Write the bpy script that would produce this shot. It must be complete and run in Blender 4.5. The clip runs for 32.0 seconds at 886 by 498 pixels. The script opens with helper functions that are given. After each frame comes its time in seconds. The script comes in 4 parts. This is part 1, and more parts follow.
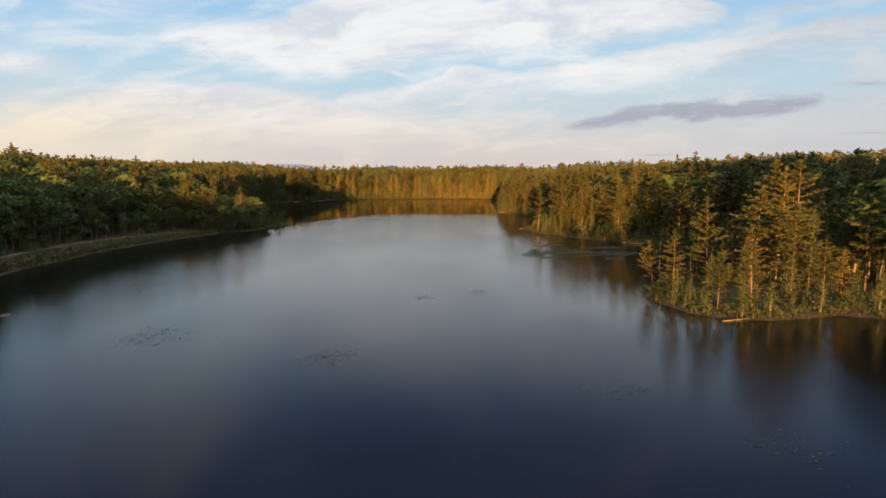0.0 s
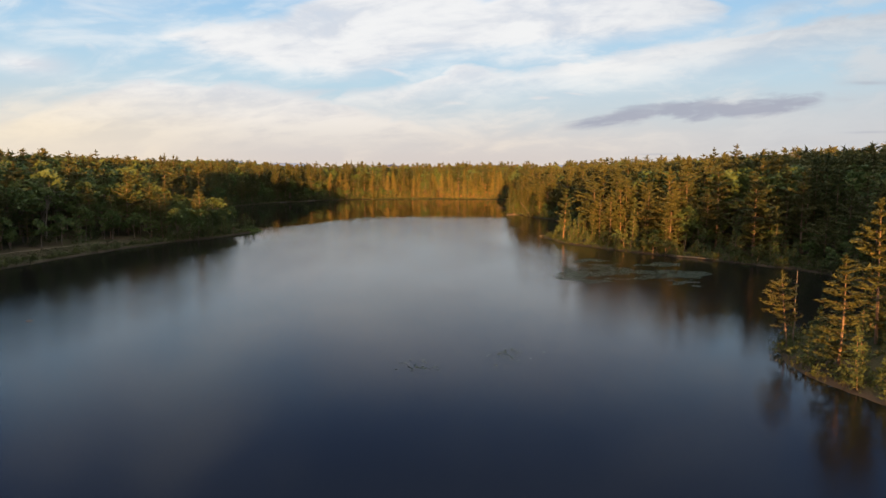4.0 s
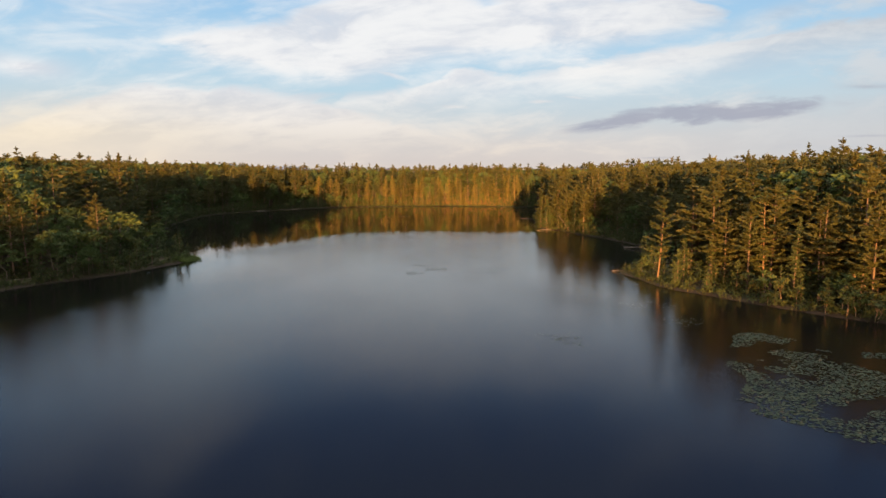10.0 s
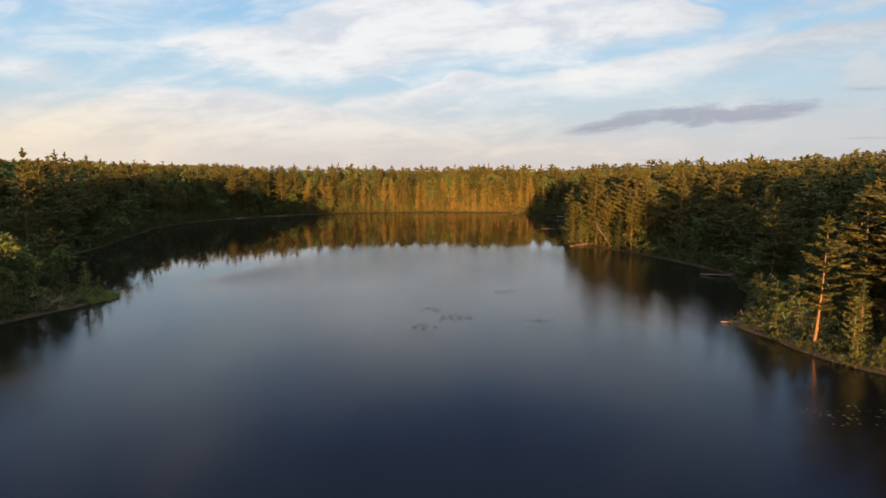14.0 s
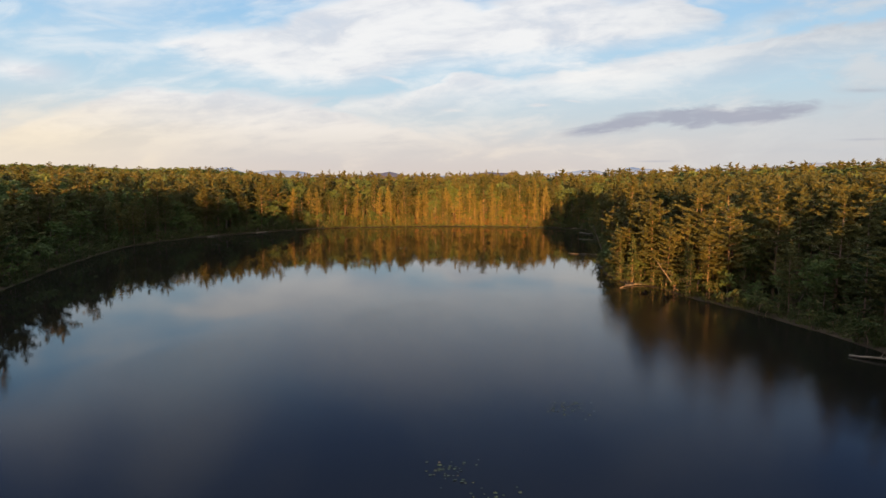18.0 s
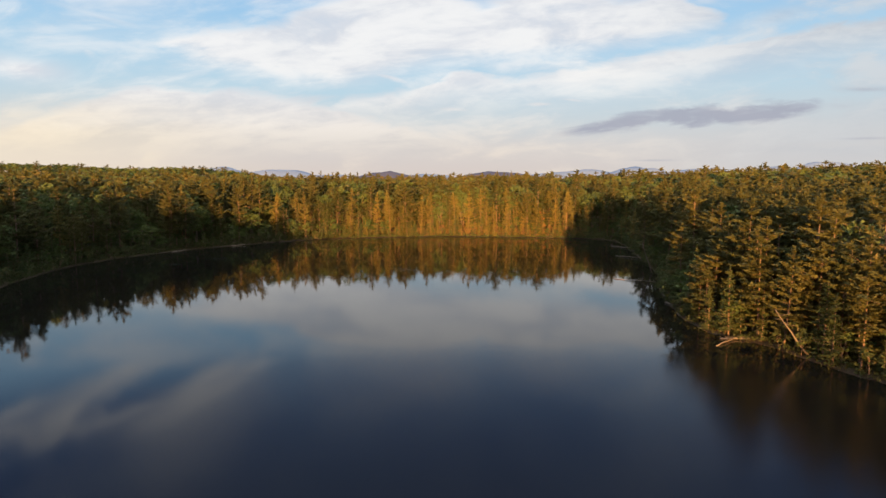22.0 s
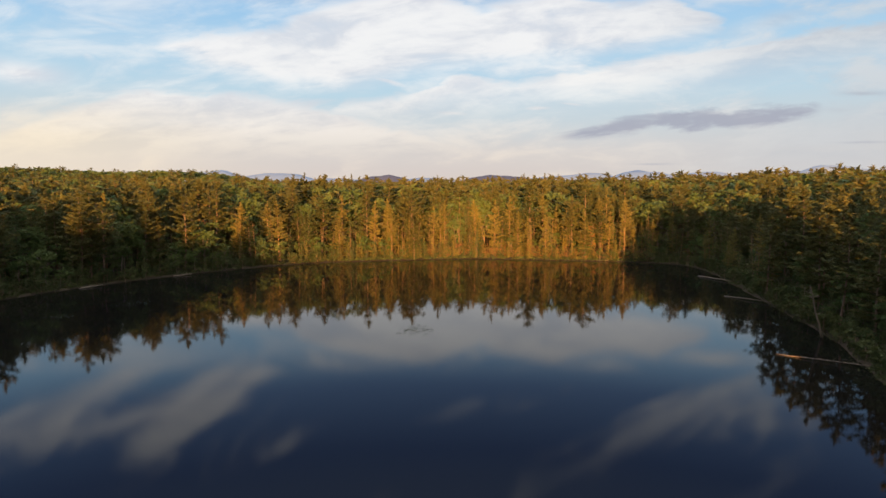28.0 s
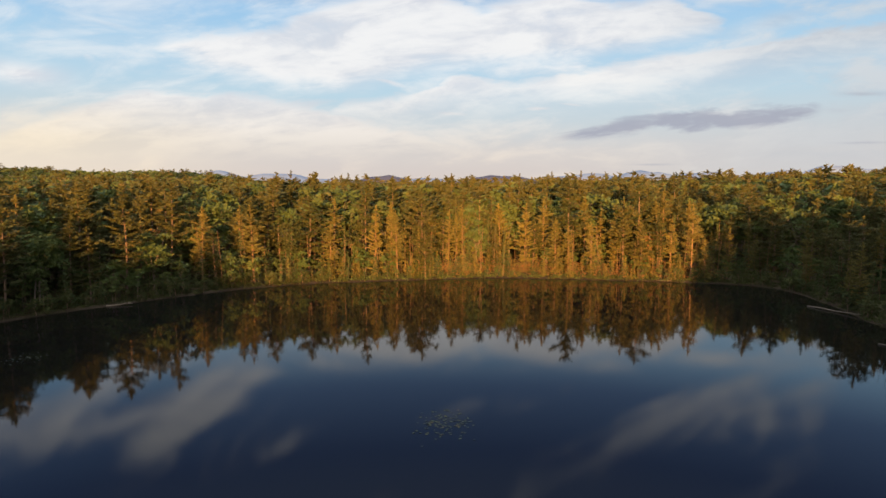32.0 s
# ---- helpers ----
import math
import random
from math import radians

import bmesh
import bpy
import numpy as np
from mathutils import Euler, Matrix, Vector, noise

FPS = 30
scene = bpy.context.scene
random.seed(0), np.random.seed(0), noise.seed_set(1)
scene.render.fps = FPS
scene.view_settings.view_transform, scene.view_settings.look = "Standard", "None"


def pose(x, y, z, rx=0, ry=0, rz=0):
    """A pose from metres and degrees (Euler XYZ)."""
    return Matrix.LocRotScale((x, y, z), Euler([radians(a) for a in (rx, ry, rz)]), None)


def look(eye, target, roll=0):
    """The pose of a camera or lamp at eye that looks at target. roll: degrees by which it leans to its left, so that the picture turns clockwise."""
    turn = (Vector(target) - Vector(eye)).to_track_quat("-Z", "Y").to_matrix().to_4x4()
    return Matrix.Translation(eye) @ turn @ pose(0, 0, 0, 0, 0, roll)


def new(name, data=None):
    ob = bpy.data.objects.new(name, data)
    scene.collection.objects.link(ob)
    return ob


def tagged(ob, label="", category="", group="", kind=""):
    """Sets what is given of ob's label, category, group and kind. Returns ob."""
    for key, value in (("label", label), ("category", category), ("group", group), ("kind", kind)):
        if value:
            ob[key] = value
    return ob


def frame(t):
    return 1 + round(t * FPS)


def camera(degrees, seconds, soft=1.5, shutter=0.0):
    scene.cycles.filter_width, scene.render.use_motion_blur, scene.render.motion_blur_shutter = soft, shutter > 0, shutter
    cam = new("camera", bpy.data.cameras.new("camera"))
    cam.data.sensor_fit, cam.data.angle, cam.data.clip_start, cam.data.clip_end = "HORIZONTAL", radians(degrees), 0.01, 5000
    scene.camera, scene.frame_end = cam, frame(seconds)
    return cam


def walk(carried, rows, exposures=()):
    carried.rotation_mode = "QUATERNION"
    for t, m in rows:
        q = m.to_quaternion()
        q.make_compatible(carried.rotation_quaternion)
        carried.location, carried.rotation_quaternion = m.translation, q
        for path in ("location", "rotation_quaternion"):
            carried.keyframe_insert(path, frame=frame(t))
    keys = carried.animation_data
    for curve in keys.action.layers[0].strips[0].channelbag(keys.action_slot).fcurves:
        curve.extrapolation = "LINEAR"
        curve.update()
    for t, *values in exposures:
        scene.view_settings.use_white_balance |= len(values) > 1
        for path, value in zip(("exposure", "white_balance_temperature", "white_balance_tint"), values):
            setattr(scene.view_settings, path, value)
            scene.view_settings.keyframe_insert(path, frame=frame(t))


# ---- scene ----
from collections import namedtuple

# ---- camera and its flight ----
cam = camera(70, 32.0, soft=1.55)
# seconds, x, y, height, pitch and heading in degrees
FLIGHT = [
    (0, 0.0, 0.0, 17.92, -6.828, 0.092),
    (1, 0.05, 8.73, 17.6, -6.867, 0.092),
    (2, -0.03, 18.02, 17.33, -6.94, 0.092),
    (3, -0.29, 27.45, 17.09, -6.957, 0.097),
    (4, -0.73, 36.82, 16.86, -6.894, 0.111),
    (5, -1.32, 46.37, 16.65, -6.858, 0.119),
    (6, -1.98, 55.99, 16.47, -6.772, 0.133),
    (7, -2.67, 65.62, 16.37, -6.705, 0.138),
    (8, -3.39, 75.19, 16.39, -6.677, 0.138),
    (9, -4.14, 84.67, 16.49, -6.637, 0.123),
    (10, -4.87, 94.18, 16.61, -6.576, 0.097),
    (11, -5.56, 103.99, 16.71, -6.503, 0.087),
    (12, -6.27, 113.45, 16.73, -6.413, 0.046),
    (13, -7.05, 122.49, 16.7, -6.379, 0.005),
    (14, -7.84, 131.59, 16.78, -6.396, 0.0),
    (15, -8.55, 140.76, 17.08, -6.376, -0.008),
    (16, -9.08, 150.11, 17.78, -6.36, -0.013),
    (17, -9.48, 159.78, 18.94, -6.306, -0.031),
    (18, -9.81, 169.65, 20.28, -6.267, -0.046),
    (19, -10.19, 179.1, 21.24, -6.301, -0.046),
    (20, -10.79, 188.08, 21.63, -6.357, -0.046),
    (21, -11.6, 196.98, 21.77, -6.368, -0.046),
    (22, -12.45, 205.86, 21.88, -6.357, -0.046),
    (23, -13.3, 214.91, 21.94, -6.284, -0.046),
    (24, -14.16, 224.55, 22.0, -6.216, -0.046),
    (25, -15.05, 234.04, 22.07, -6.155, -0.067),
    (26, -15.98, 243.56, 22.11, -6.091, -0.099),
    (27, -16.96, 253.47, 22.1, -6.066, -0.111),
    (28, -17.99, 263.43, 22.03, -6.02, -0.133),
    (29, -19.03, 273.1, 21.91, -5.98, -0.138),
    (30, -20.1, 282.5, 21.8, -5.969, -0.138),
    (31, -21.13, 291.81, 21.74, -5.992, -0.138),
    (32, -22.11, 301.05, 21.75, -5.98, -0.138),
]
walk(cam, [(t, pose(x, y, z, 90 + pitch, 0, heading)) for t, x, y, z, pitch, heading in FLIGHT])

# ---- light: low evening sun behind the camera, broken cloud ----
SUN_EL, SUN_AZ = 2.7, 2.8            # degrees above the horizon; degrees by which the light drifts to +x
sun = new("sun", bpy.data.lights.new("sun", "SUN"))
sun.data.energy, sun.data.angle, sun.data.color = 7.3, radians(0.8), (1.0, 0.48, 0.135)
beam = Vector((math.sin(radians(SUN_AZ)), math.cos(radians(SUN_AZ)), -math.tan(radians(SUN_EL))))
sun.matrix_world = look(Vector((0, 0, 60)) - beam * 300, (0, 0, 60))
scene.view_settings.exposure = 1.3


class Graph:
    """Short hand for node trees."""

    def __init__(self, tree):
        self.tree = tree
        tree.nodes.clear()

    def node(self, kind, ins=(), **props):
        n = self.tree.nodes.new(kind)
        for key, value in props.items():
            setattr(n, key, value)
        for key, value in dict(ins).items():
            if isinstance(value, bpy.types.NodeSocket):
                self.tree.links.new(value, n.inputs[key])
            else:
                n.inputs[key].default_value = value
        return n

    def math(self, op, a, b=0.0, c=0.0, clamp=False):
        return self.node("ShaderNodeMath", {0: a, 1: b, 2: c}, operation=op, use_clamp=clamp).outputs[0]

    def mix(self, fac, a, b, blend="MIX"):
        return self.node("ShaderNodeMix", {0: fac, 6: a, 7: b}, data_type="RGBA", blend_type=blend).outputs[2]

    def noise(self, vec, scale, detail=4.0, rough=0.55, distortion=0.0):
        return self.node("ShaderNodeTexNoise", {"Vector": vec, "Scale": scale, "Detail": detail, "Roughness": rough,
                                                "Distortion": distortion}).outputs[0]

    def span(self, value, a, b, c=0.0, d=1.0, smooth=True):
        return self.node("ShaderNodeMapRange", {0: value, 1: a, 2: b, 3: c, 4: d},
                         interpolation_type="SMOOTHSTEP" if smooth else "LINEAR").outputs[0]

    def vec(self, x, y, z):
        return self.node("ShaderNodeCombineXYZ", {0: x, 1: y, 2: z}).outputs[0]


def build_sky():
    world = bpy.data.worlds.new("evening_sky")
    world.use_nodes = True
    scene.world = world
    g = Graph(world.node_tree)
    d = g.node("ShaderNodeSeparateXYZ", {0: g.node("ShaderNodeTexCoord").outputs["Generated"]}).outputs
    flat = g.math("MAXIMUM", g.math("ABSOLUTE", d[1]), 0.12)
    u, v = g.math("DIVIDE", d[0], flat), g.math("DIVIDE", d[2], flat)
    air = g.node("ShaderNodeTexSky", sky_type="NISHITA", sun_disc=False, sun_elevation=radians(SUN_EL),
                 sun_rotation=radians(180 + SUN_AZ), air_density=1.0, dust_density=1.5)
    clear = g.mix(1.0, air.outputs[0], (0.11, 0.11, 0.11, 1), "MULTIPLY")

    def ramp(at, stops):
        out = g.node("ShaderNodeValToRGB", {0: at}).outputs[0]
        el = out.node.color_ramp.elements
        for n, (pos, colour) in enumerate(stops):
            e = el[n] if n < 2 else el.new(pos)
            e.position, e.color = pos, colour
        return out

    # clear air between the clouds: pale cream at the horizon, blue above
    blue = ramp(g.span(d[2], 0.0, 1.0, smooth=False), (
        (0.0, (0.72, 0.63, 0.58, 1)), (0.05, (0.68, 0.66, 0.66, 1)), (0.13, (0.50, 0.685, 0.81, 1)), (0.19, (0.43, 0.655, 0.85, 1)), (0.25, (0.33, 0.58, 0.85, 1)),
        # the last two stops, overhead and unseen, are raised to fill the shade
        (0.31, (0.13, 0.25, 0.50, 1)), (0.40, (0.044, 0.118, 0.335, 1)), (0.62, (0.24, 0.34, 0.55, 1)), (0.80, (1.2, 1.26, 1.35, 1)), (1.0, (2.5, 2.55, 2.6, 1))))
    base = g.mix(0.9, clear, blue)
    # drawn-out cloud texture, rising a little to the east
    lift = g.math("SUBTRACT", v, g.math("MULTIPLY", u, 0.07))
    wob = g.noise(g.vec(u, g.math("MULTIPLY", lift, 2.5), 3.0), 4.0, 3.0)
    su = g.math("ADD", u, g.math("MULTIPLY", wob, 0.10))
    streak = g.noise(g.vec(g.math("MULTIPLY", su, 6.0), g.math("MULTIPLY", lift, 19.0), 5.0), 1.0, 8.0, 0.60, 0.35)
    broad = g.noise(g.vec(g.math("MULTIPLY", su, 3.2), g.math("MULTIPLY", lift, 11.0), 8.0), 1.0, 5.0, 0.55, 0.3)
    fine = g.noise(g.vec(g.math("MULTIPLY", su, 16.0), g.math("MULTIPLY", lift, 60.0), 2.0), 1.0, 6.0, 0.6, 0.5)
    across = g.span(g.math("ADD", u, g.math("ADD", g.math("MULTIPLY", g.math("SUBTRACT", broad, 0.5), 0.14), g.math("MULTIPLY", g.math("SUBTRACT", streak, 0.5), 0.10))), -0.8, 0.8, 0.0, 1.0, smooth=False)
    rough_v = g.math("ADD", v, g.math("ADD", g.math("MULTIPLY", g.math("SUBTRACT", streak, 0.5), 0.040), g.math("MULTIPLY", g.math("SUBTRACT", broad, 0.5), 0.020)))

    def line(points):
        """Height of a cloud's edge along u."""
        return g.math("MULTIPLY", ramp(across, [((p + 0.8) / 1.6, (q / 0.4,) * 3 + (1,)) for p, q in points]), 0.4)

    torn_v = g.math("ADD", rough_v, g.math("MULTIPLY", g.math("SUBTRACT", fine, 0.5), 0.028))

    def band(low, high, soft_low, soft_high):
        over = g.math("SUBTRACT", torn_v, line(low)) if low else 1.0
        under = g.math("SUBTRACT", line(high), torn_v)
        top = g.span(under, -soft_high * 0.8, soft_high * 0.8)
        return g.math("MULTIPLY", top, g.span(over, -soft_low * 0.8, soft_low * 0.8)) if low else top

    def blob(u0, v0, su, sv, tilt=0.0, frayed=0.0):
        du = g.math("SUBTRACT", u, u0)
        dv = g.math("SUBTRACT", g.math("SUBTRACT", g.math("ADD", v, g.math("MULTIPLY", g.math("SUBTRACT", streak, 0.5), frayed)), v0), g.math("MULTIPLY", du, tilt))
        a, b = g.math("DIVIDE", du, su), g.math("DIVIDE", dv, sv)
        return g.math("POWER", 2.718, g.math("MULTIPLY", g.math("ADD", g.math("MULTIPLY", a, a), g.math("MULTIPLY", b, b)), -1.0))

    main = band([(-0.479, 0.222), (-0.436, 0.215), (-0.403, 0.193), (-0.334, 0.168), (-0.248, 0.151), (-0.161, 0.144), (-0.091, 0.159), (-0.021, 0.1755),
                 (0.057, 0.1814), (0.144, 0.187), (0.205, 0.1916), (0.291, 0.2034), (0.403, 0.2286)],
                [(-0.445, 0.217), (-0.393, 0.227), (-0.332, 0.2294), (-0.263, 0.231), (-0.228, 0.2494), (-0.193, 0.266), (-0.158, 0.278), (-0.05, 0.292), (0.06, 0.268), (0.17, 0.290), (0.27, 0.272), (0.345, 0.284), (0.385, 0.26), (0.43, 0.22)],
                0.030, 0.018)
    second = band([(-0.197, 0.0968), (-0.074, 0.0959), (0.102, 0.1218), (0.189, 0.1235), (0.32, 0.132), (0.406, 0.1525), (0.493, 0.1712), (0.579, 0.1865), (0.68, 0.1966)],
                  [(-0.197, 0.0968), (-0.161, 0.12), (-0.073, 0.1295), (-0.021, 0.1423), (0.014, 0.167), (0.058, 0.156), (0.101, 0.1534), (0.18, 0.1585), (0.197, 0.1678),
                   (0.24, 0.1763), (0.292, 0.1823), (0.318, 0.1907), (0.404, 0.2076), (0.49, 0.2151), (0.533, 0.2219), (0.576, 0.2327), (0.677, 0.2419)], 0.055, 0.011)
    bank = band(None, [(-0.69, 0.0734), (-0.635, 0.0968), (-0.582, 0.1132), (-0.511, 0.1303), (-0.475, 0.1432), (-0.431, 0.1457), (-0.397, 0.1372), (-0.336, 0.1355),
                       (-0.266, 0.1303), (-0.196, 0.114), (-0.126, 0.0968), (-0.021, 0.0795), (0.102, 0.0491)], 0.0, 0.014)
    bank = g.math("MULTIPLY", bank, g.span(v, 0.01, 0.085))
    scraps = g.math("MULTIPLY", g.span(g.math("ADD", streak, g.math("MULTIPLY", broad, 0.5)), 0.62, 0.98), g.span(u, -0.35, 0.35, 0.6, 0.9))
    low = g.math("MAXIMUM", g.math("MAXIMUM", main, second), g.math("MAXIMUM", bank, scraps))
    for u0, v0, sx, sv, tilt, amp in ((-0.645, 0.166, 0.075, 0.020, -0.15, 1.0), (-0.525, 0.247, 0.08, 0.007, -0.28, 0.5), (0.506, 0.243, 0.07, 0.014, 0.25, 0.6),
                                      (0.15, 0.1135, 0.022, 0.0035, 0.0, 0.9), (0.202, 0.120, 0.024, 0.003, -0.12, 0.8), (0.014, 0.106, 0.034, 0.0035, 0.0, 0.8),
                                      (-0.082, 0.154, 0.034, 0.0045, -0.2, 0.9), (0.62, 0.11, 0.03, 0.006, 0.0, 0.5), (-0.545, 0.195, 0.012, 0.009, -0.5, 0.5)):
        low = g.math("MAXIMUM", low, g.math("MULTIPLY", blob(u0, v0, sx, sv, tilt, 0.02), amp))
    low = g.math("MULTIPLY", low, g.span(streak, 0.20, 0.50, 0.80, 1.0))
    # thinner cloud higher up, drawn out in slanting streaks
    slant = g.vec(g.math("MULTIPLY", g.math("SUBTRACT", u, g.math("MULTIPLY", v, 0.5)), 3.6), g.math("MULTIPLY", g.math("ADD", v, g.math("MULTIPLY", u, 0.55)), 11.0), 4.0)
    total = g.math("MULTIPLY", g.math("SUBTRACT", g.noise(slant, 1.0, 6.0, 0.55, 0.5), 0.5), 2.3)
    total = g.math("SUBTRACT", total, g.span(d[2], 0.55, 0.7, 0.22, 0.05))
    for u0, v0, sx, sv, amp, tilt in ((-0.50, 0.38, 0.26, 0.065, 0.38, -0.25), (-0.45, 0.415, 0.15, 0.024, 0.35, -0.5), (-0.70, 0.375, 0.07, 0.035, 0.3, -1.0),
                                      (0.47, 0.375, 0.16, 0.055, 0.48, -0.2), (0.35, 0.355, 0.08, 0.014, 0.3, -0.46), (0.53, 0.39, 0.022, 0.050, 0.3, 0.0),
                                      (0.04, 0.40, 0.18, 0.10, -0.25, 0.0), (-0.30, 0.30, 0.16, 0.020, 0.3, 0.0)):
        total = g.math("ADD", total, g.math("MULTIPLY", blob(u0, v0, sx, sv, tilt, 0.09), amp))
    high = g.span(total, -0.16, 0.62)
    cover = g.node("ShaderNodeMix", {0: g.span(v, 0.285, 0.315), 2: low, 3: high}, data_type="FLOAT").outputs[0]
    white = g.mix(g.span(v, 0.02, 0.16), (0.82, 0.72, 0.62, 1), (0.877, 0.866, 0.859, 1))
    white = g.mix(g.math("MULTIPLY", g.span(u, 0.16, 0.68), 0.85), white, (0.57, 0.60, 0.635, 1))
    white = g.mix(g.math("MULTIPLY", g.span(u, -0.25, -0.75), g.span(v, 0.17, 0.03)), white, (0.92, 0.79, 0.60, 1))
    shade = g.mix(g.span(g.math("ADD", g.math("MULTIPLY", streak, 0.7), g.math("MULTIPLY", fine, 0.3)), 0.36, 0.60), g.mix(1.0, white, (0.76, 0.79, 0.855, 1), "MULTIPLY"), white)
    # sunlit upper rims
    rim = g.math("MULTIPLY", second, g.span(broad, 0.40, 0.62))
    shade = g.mix(g.math("MULTIPLY", rim, g.span(u, 0.5, 0.2, 0.15, 0.6)), shade, (0.93, 0.90, 0.86, 1))
    shade = g.mix(g.span(v, 0.28, 0.6), shade, (0.47, 0.51, 0.61, 1))
    # cloud overhead, out of view, brightened to lift the shaded woods
    shade = g.mix(g.span(d[2], 0.6, 0.95), shade, (2.5, 2.5, 2.5, 1))
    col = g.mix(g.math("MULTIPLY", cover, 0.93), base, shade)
    col = g.mix(g.math("MULTIPLY", g.math("MULTIPLY", g.span(u, -0.15, -0.7), g.span(v, 0.16, 0.02)), 0.5), col, (0.94, 0.80, 0.60, 1))
    col = g.mix(g.math("MULTIPLY", g.math("MULTIPLY", g.span(u, 0.05, 0.65), g.span(v, 0.19, 0.0)), 0.6), col, (0.55, 0.575, 0.60, 1))
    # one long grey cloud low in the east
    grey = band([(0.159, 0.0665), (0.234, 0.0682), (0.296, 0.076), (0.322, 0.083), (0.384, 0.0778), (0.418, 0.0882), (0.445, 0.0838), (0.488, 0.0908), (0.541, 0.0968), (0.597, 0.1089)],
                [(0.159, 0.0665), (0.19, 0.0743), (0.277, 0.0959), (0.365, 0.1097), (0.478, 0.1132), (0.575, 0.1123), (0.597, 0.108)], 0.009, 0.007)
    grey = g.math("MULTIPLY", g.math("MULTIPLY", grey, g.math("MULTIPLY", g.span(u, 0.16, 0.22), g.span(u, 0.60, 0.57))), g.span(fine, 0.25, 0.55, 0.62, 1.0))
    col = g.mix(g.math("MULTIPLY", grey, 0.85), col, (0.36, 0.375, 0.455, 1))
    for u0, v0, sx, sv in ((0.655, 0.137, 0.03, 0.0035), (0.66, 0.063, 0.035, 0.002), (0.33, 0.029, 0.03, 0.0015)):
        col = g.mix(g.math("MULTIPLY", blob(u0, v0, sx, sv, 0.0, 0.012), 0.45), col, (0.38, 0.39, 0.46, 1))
    # the bright, hazy evening sky round the sun
    toward = g.math("ADD", g.math("MULTIPLY", d[0], -math.sin(radians(SUN_AZ))), g.math("MULTIPLY", d[1], -math.cos(radians(SUN_AZ))))
    halo = g.math("POWER", g.math("MAXIMUM", toward, 0.0), 5.0)
    col = g.mix(halo, col, (2.5, 1.95, 1.45, 1))
    out = g.node("ShaderNodeBackground", {0: col, 1: 0.43})
    g.node("ShaderNodeOutputWorld", {0: out.outputs[0]})


build_sky()


# ---- materials ----
def material(name, paint):
    m = bpy.data.materials.new(name)
    m.use_nodes = True
    g = Graph(m.node_tree)
    shader = paint(g)
    g.node("ShaderNodeOutputMaterial", {0: shader})
    return m


def principled(g, colour, rough=0.8, spec=0.3, normal=None, **more):
    ins = {"Base Color": colour, "Roughness": rough, "Specular IOR Level": spec, **more}
    if normal is not None:
        ins["Normal"] = normal
    return g.node("ShaderNodeBsdfPrincipled", ins).outputs[0]


def bump(g, height, strength, distance):
    return g.node("ShaderNodeBump", {"Strength": strength, "Distance": distance, "Height": height}).outputs[0]


def foliage(dark, light, odd, odd_share=0.12):
    """Leaf colour: varies from tree to tree and from tuft to tuft; a share of the tufts is of an odd colour."""
    def paint(g):
        at = g.node("ShaderNodeNewGeometry").outputs
        tree = g.node("ShaderNodeObjectInfo").outputs["Random"]
        tone = g.node("ShaderNodeAttribute", attribute_name="tone").outputs["Fac"]
        pick = g.math("FRACT", g.math("ADD", tree, tone))
        patch = g.noise(at["Position"], 0.35, 3.0)
        f = g.math("ADD", g.math("ADD", g.math("MULTIPLY", pick, 0.62), 0.0), g.math("ADD", g.math("MULTIPLY", at["Random Per Island"], 0.35),
                                                             g.math("MULTIPLY", g.math("SUBTRACT", patch, 0.5), 0.7)), clamp=True)
        c = g.mix(f, dark, light)
        c = g.mix(g.math("MULTIPLY", g.span(at["Random Per Island"], 1.0 - odd_share, 1.0), 0.7), c, odd)
        skin = principled(g, c, 0.65, 0.25)
        glow = g.node("ShaderNodeBsdfTranslucent", {0: c}).outputs[0]
        return g.node("ShaderNodeMixShader", {0: 0.28, 1: skin, 2: glow}).outputs[0]
    return paint


def bark_paint(dark, light):
    def paint(g):
        at = g.node("ShaderNodeNewGeometry").outputs
        s = g.node("ShaderNodeMapping", {0: at["Position"], "Scale": (6.0, 6.0, 1.2)}).outputs[0]
        n = g.noise(s, 1.5, 5.0, 0.65)
        tree = g.node("ShaderNodeObjectInfo").outputs["Random"]
        c = g.mix(g.math("ADD", g.math("MULTIPLY", n, 0.7), g.math("MULTIPLY", tree, 0.4)), dark, light)
        return principled(g, c, 0.9, 0.2, bump(g, n, 0.6, 0.03))
    return paint


def ground_paint(g):
    at = g.node("ShaderNodeNewGeometry").outputs
    pos = at["Position"]
    z = g.node("ShaderNodeSeparateXYZ", {0: pos}).outputs[2]
    big, small = g.noise(pos, 0.12, 4.0), g.noise(pos, 1.7, 5.0, 0.65)
    moss = g.mix(big, (0.030, 0.033, 0.012, 1), (0.056, 0.056, 0.020, 1))
    duff = g.mix(small, (0.040, 0.028, 0.016, 1), (0.075, 0.050, 0.028, 1))
    c = g.mix(g.span(g.math("ADD", big, g.math("MULTIPLY", small, 0.5)), 0.6, 0.95), moss, duff)
    mud = g.mix(small, (0.022, 0.017, 0.011, 1), (0.06, 0.043, 0.028, 1))
    c = g.mix(g.span(g.math("ADD", z, g.math("MULTIPLY", small, 0.2)), 0.22, 0.5), mud, c)
    return principled(g, c, 0.95, 0.15, bump(g, small, 0.8, 0.15))


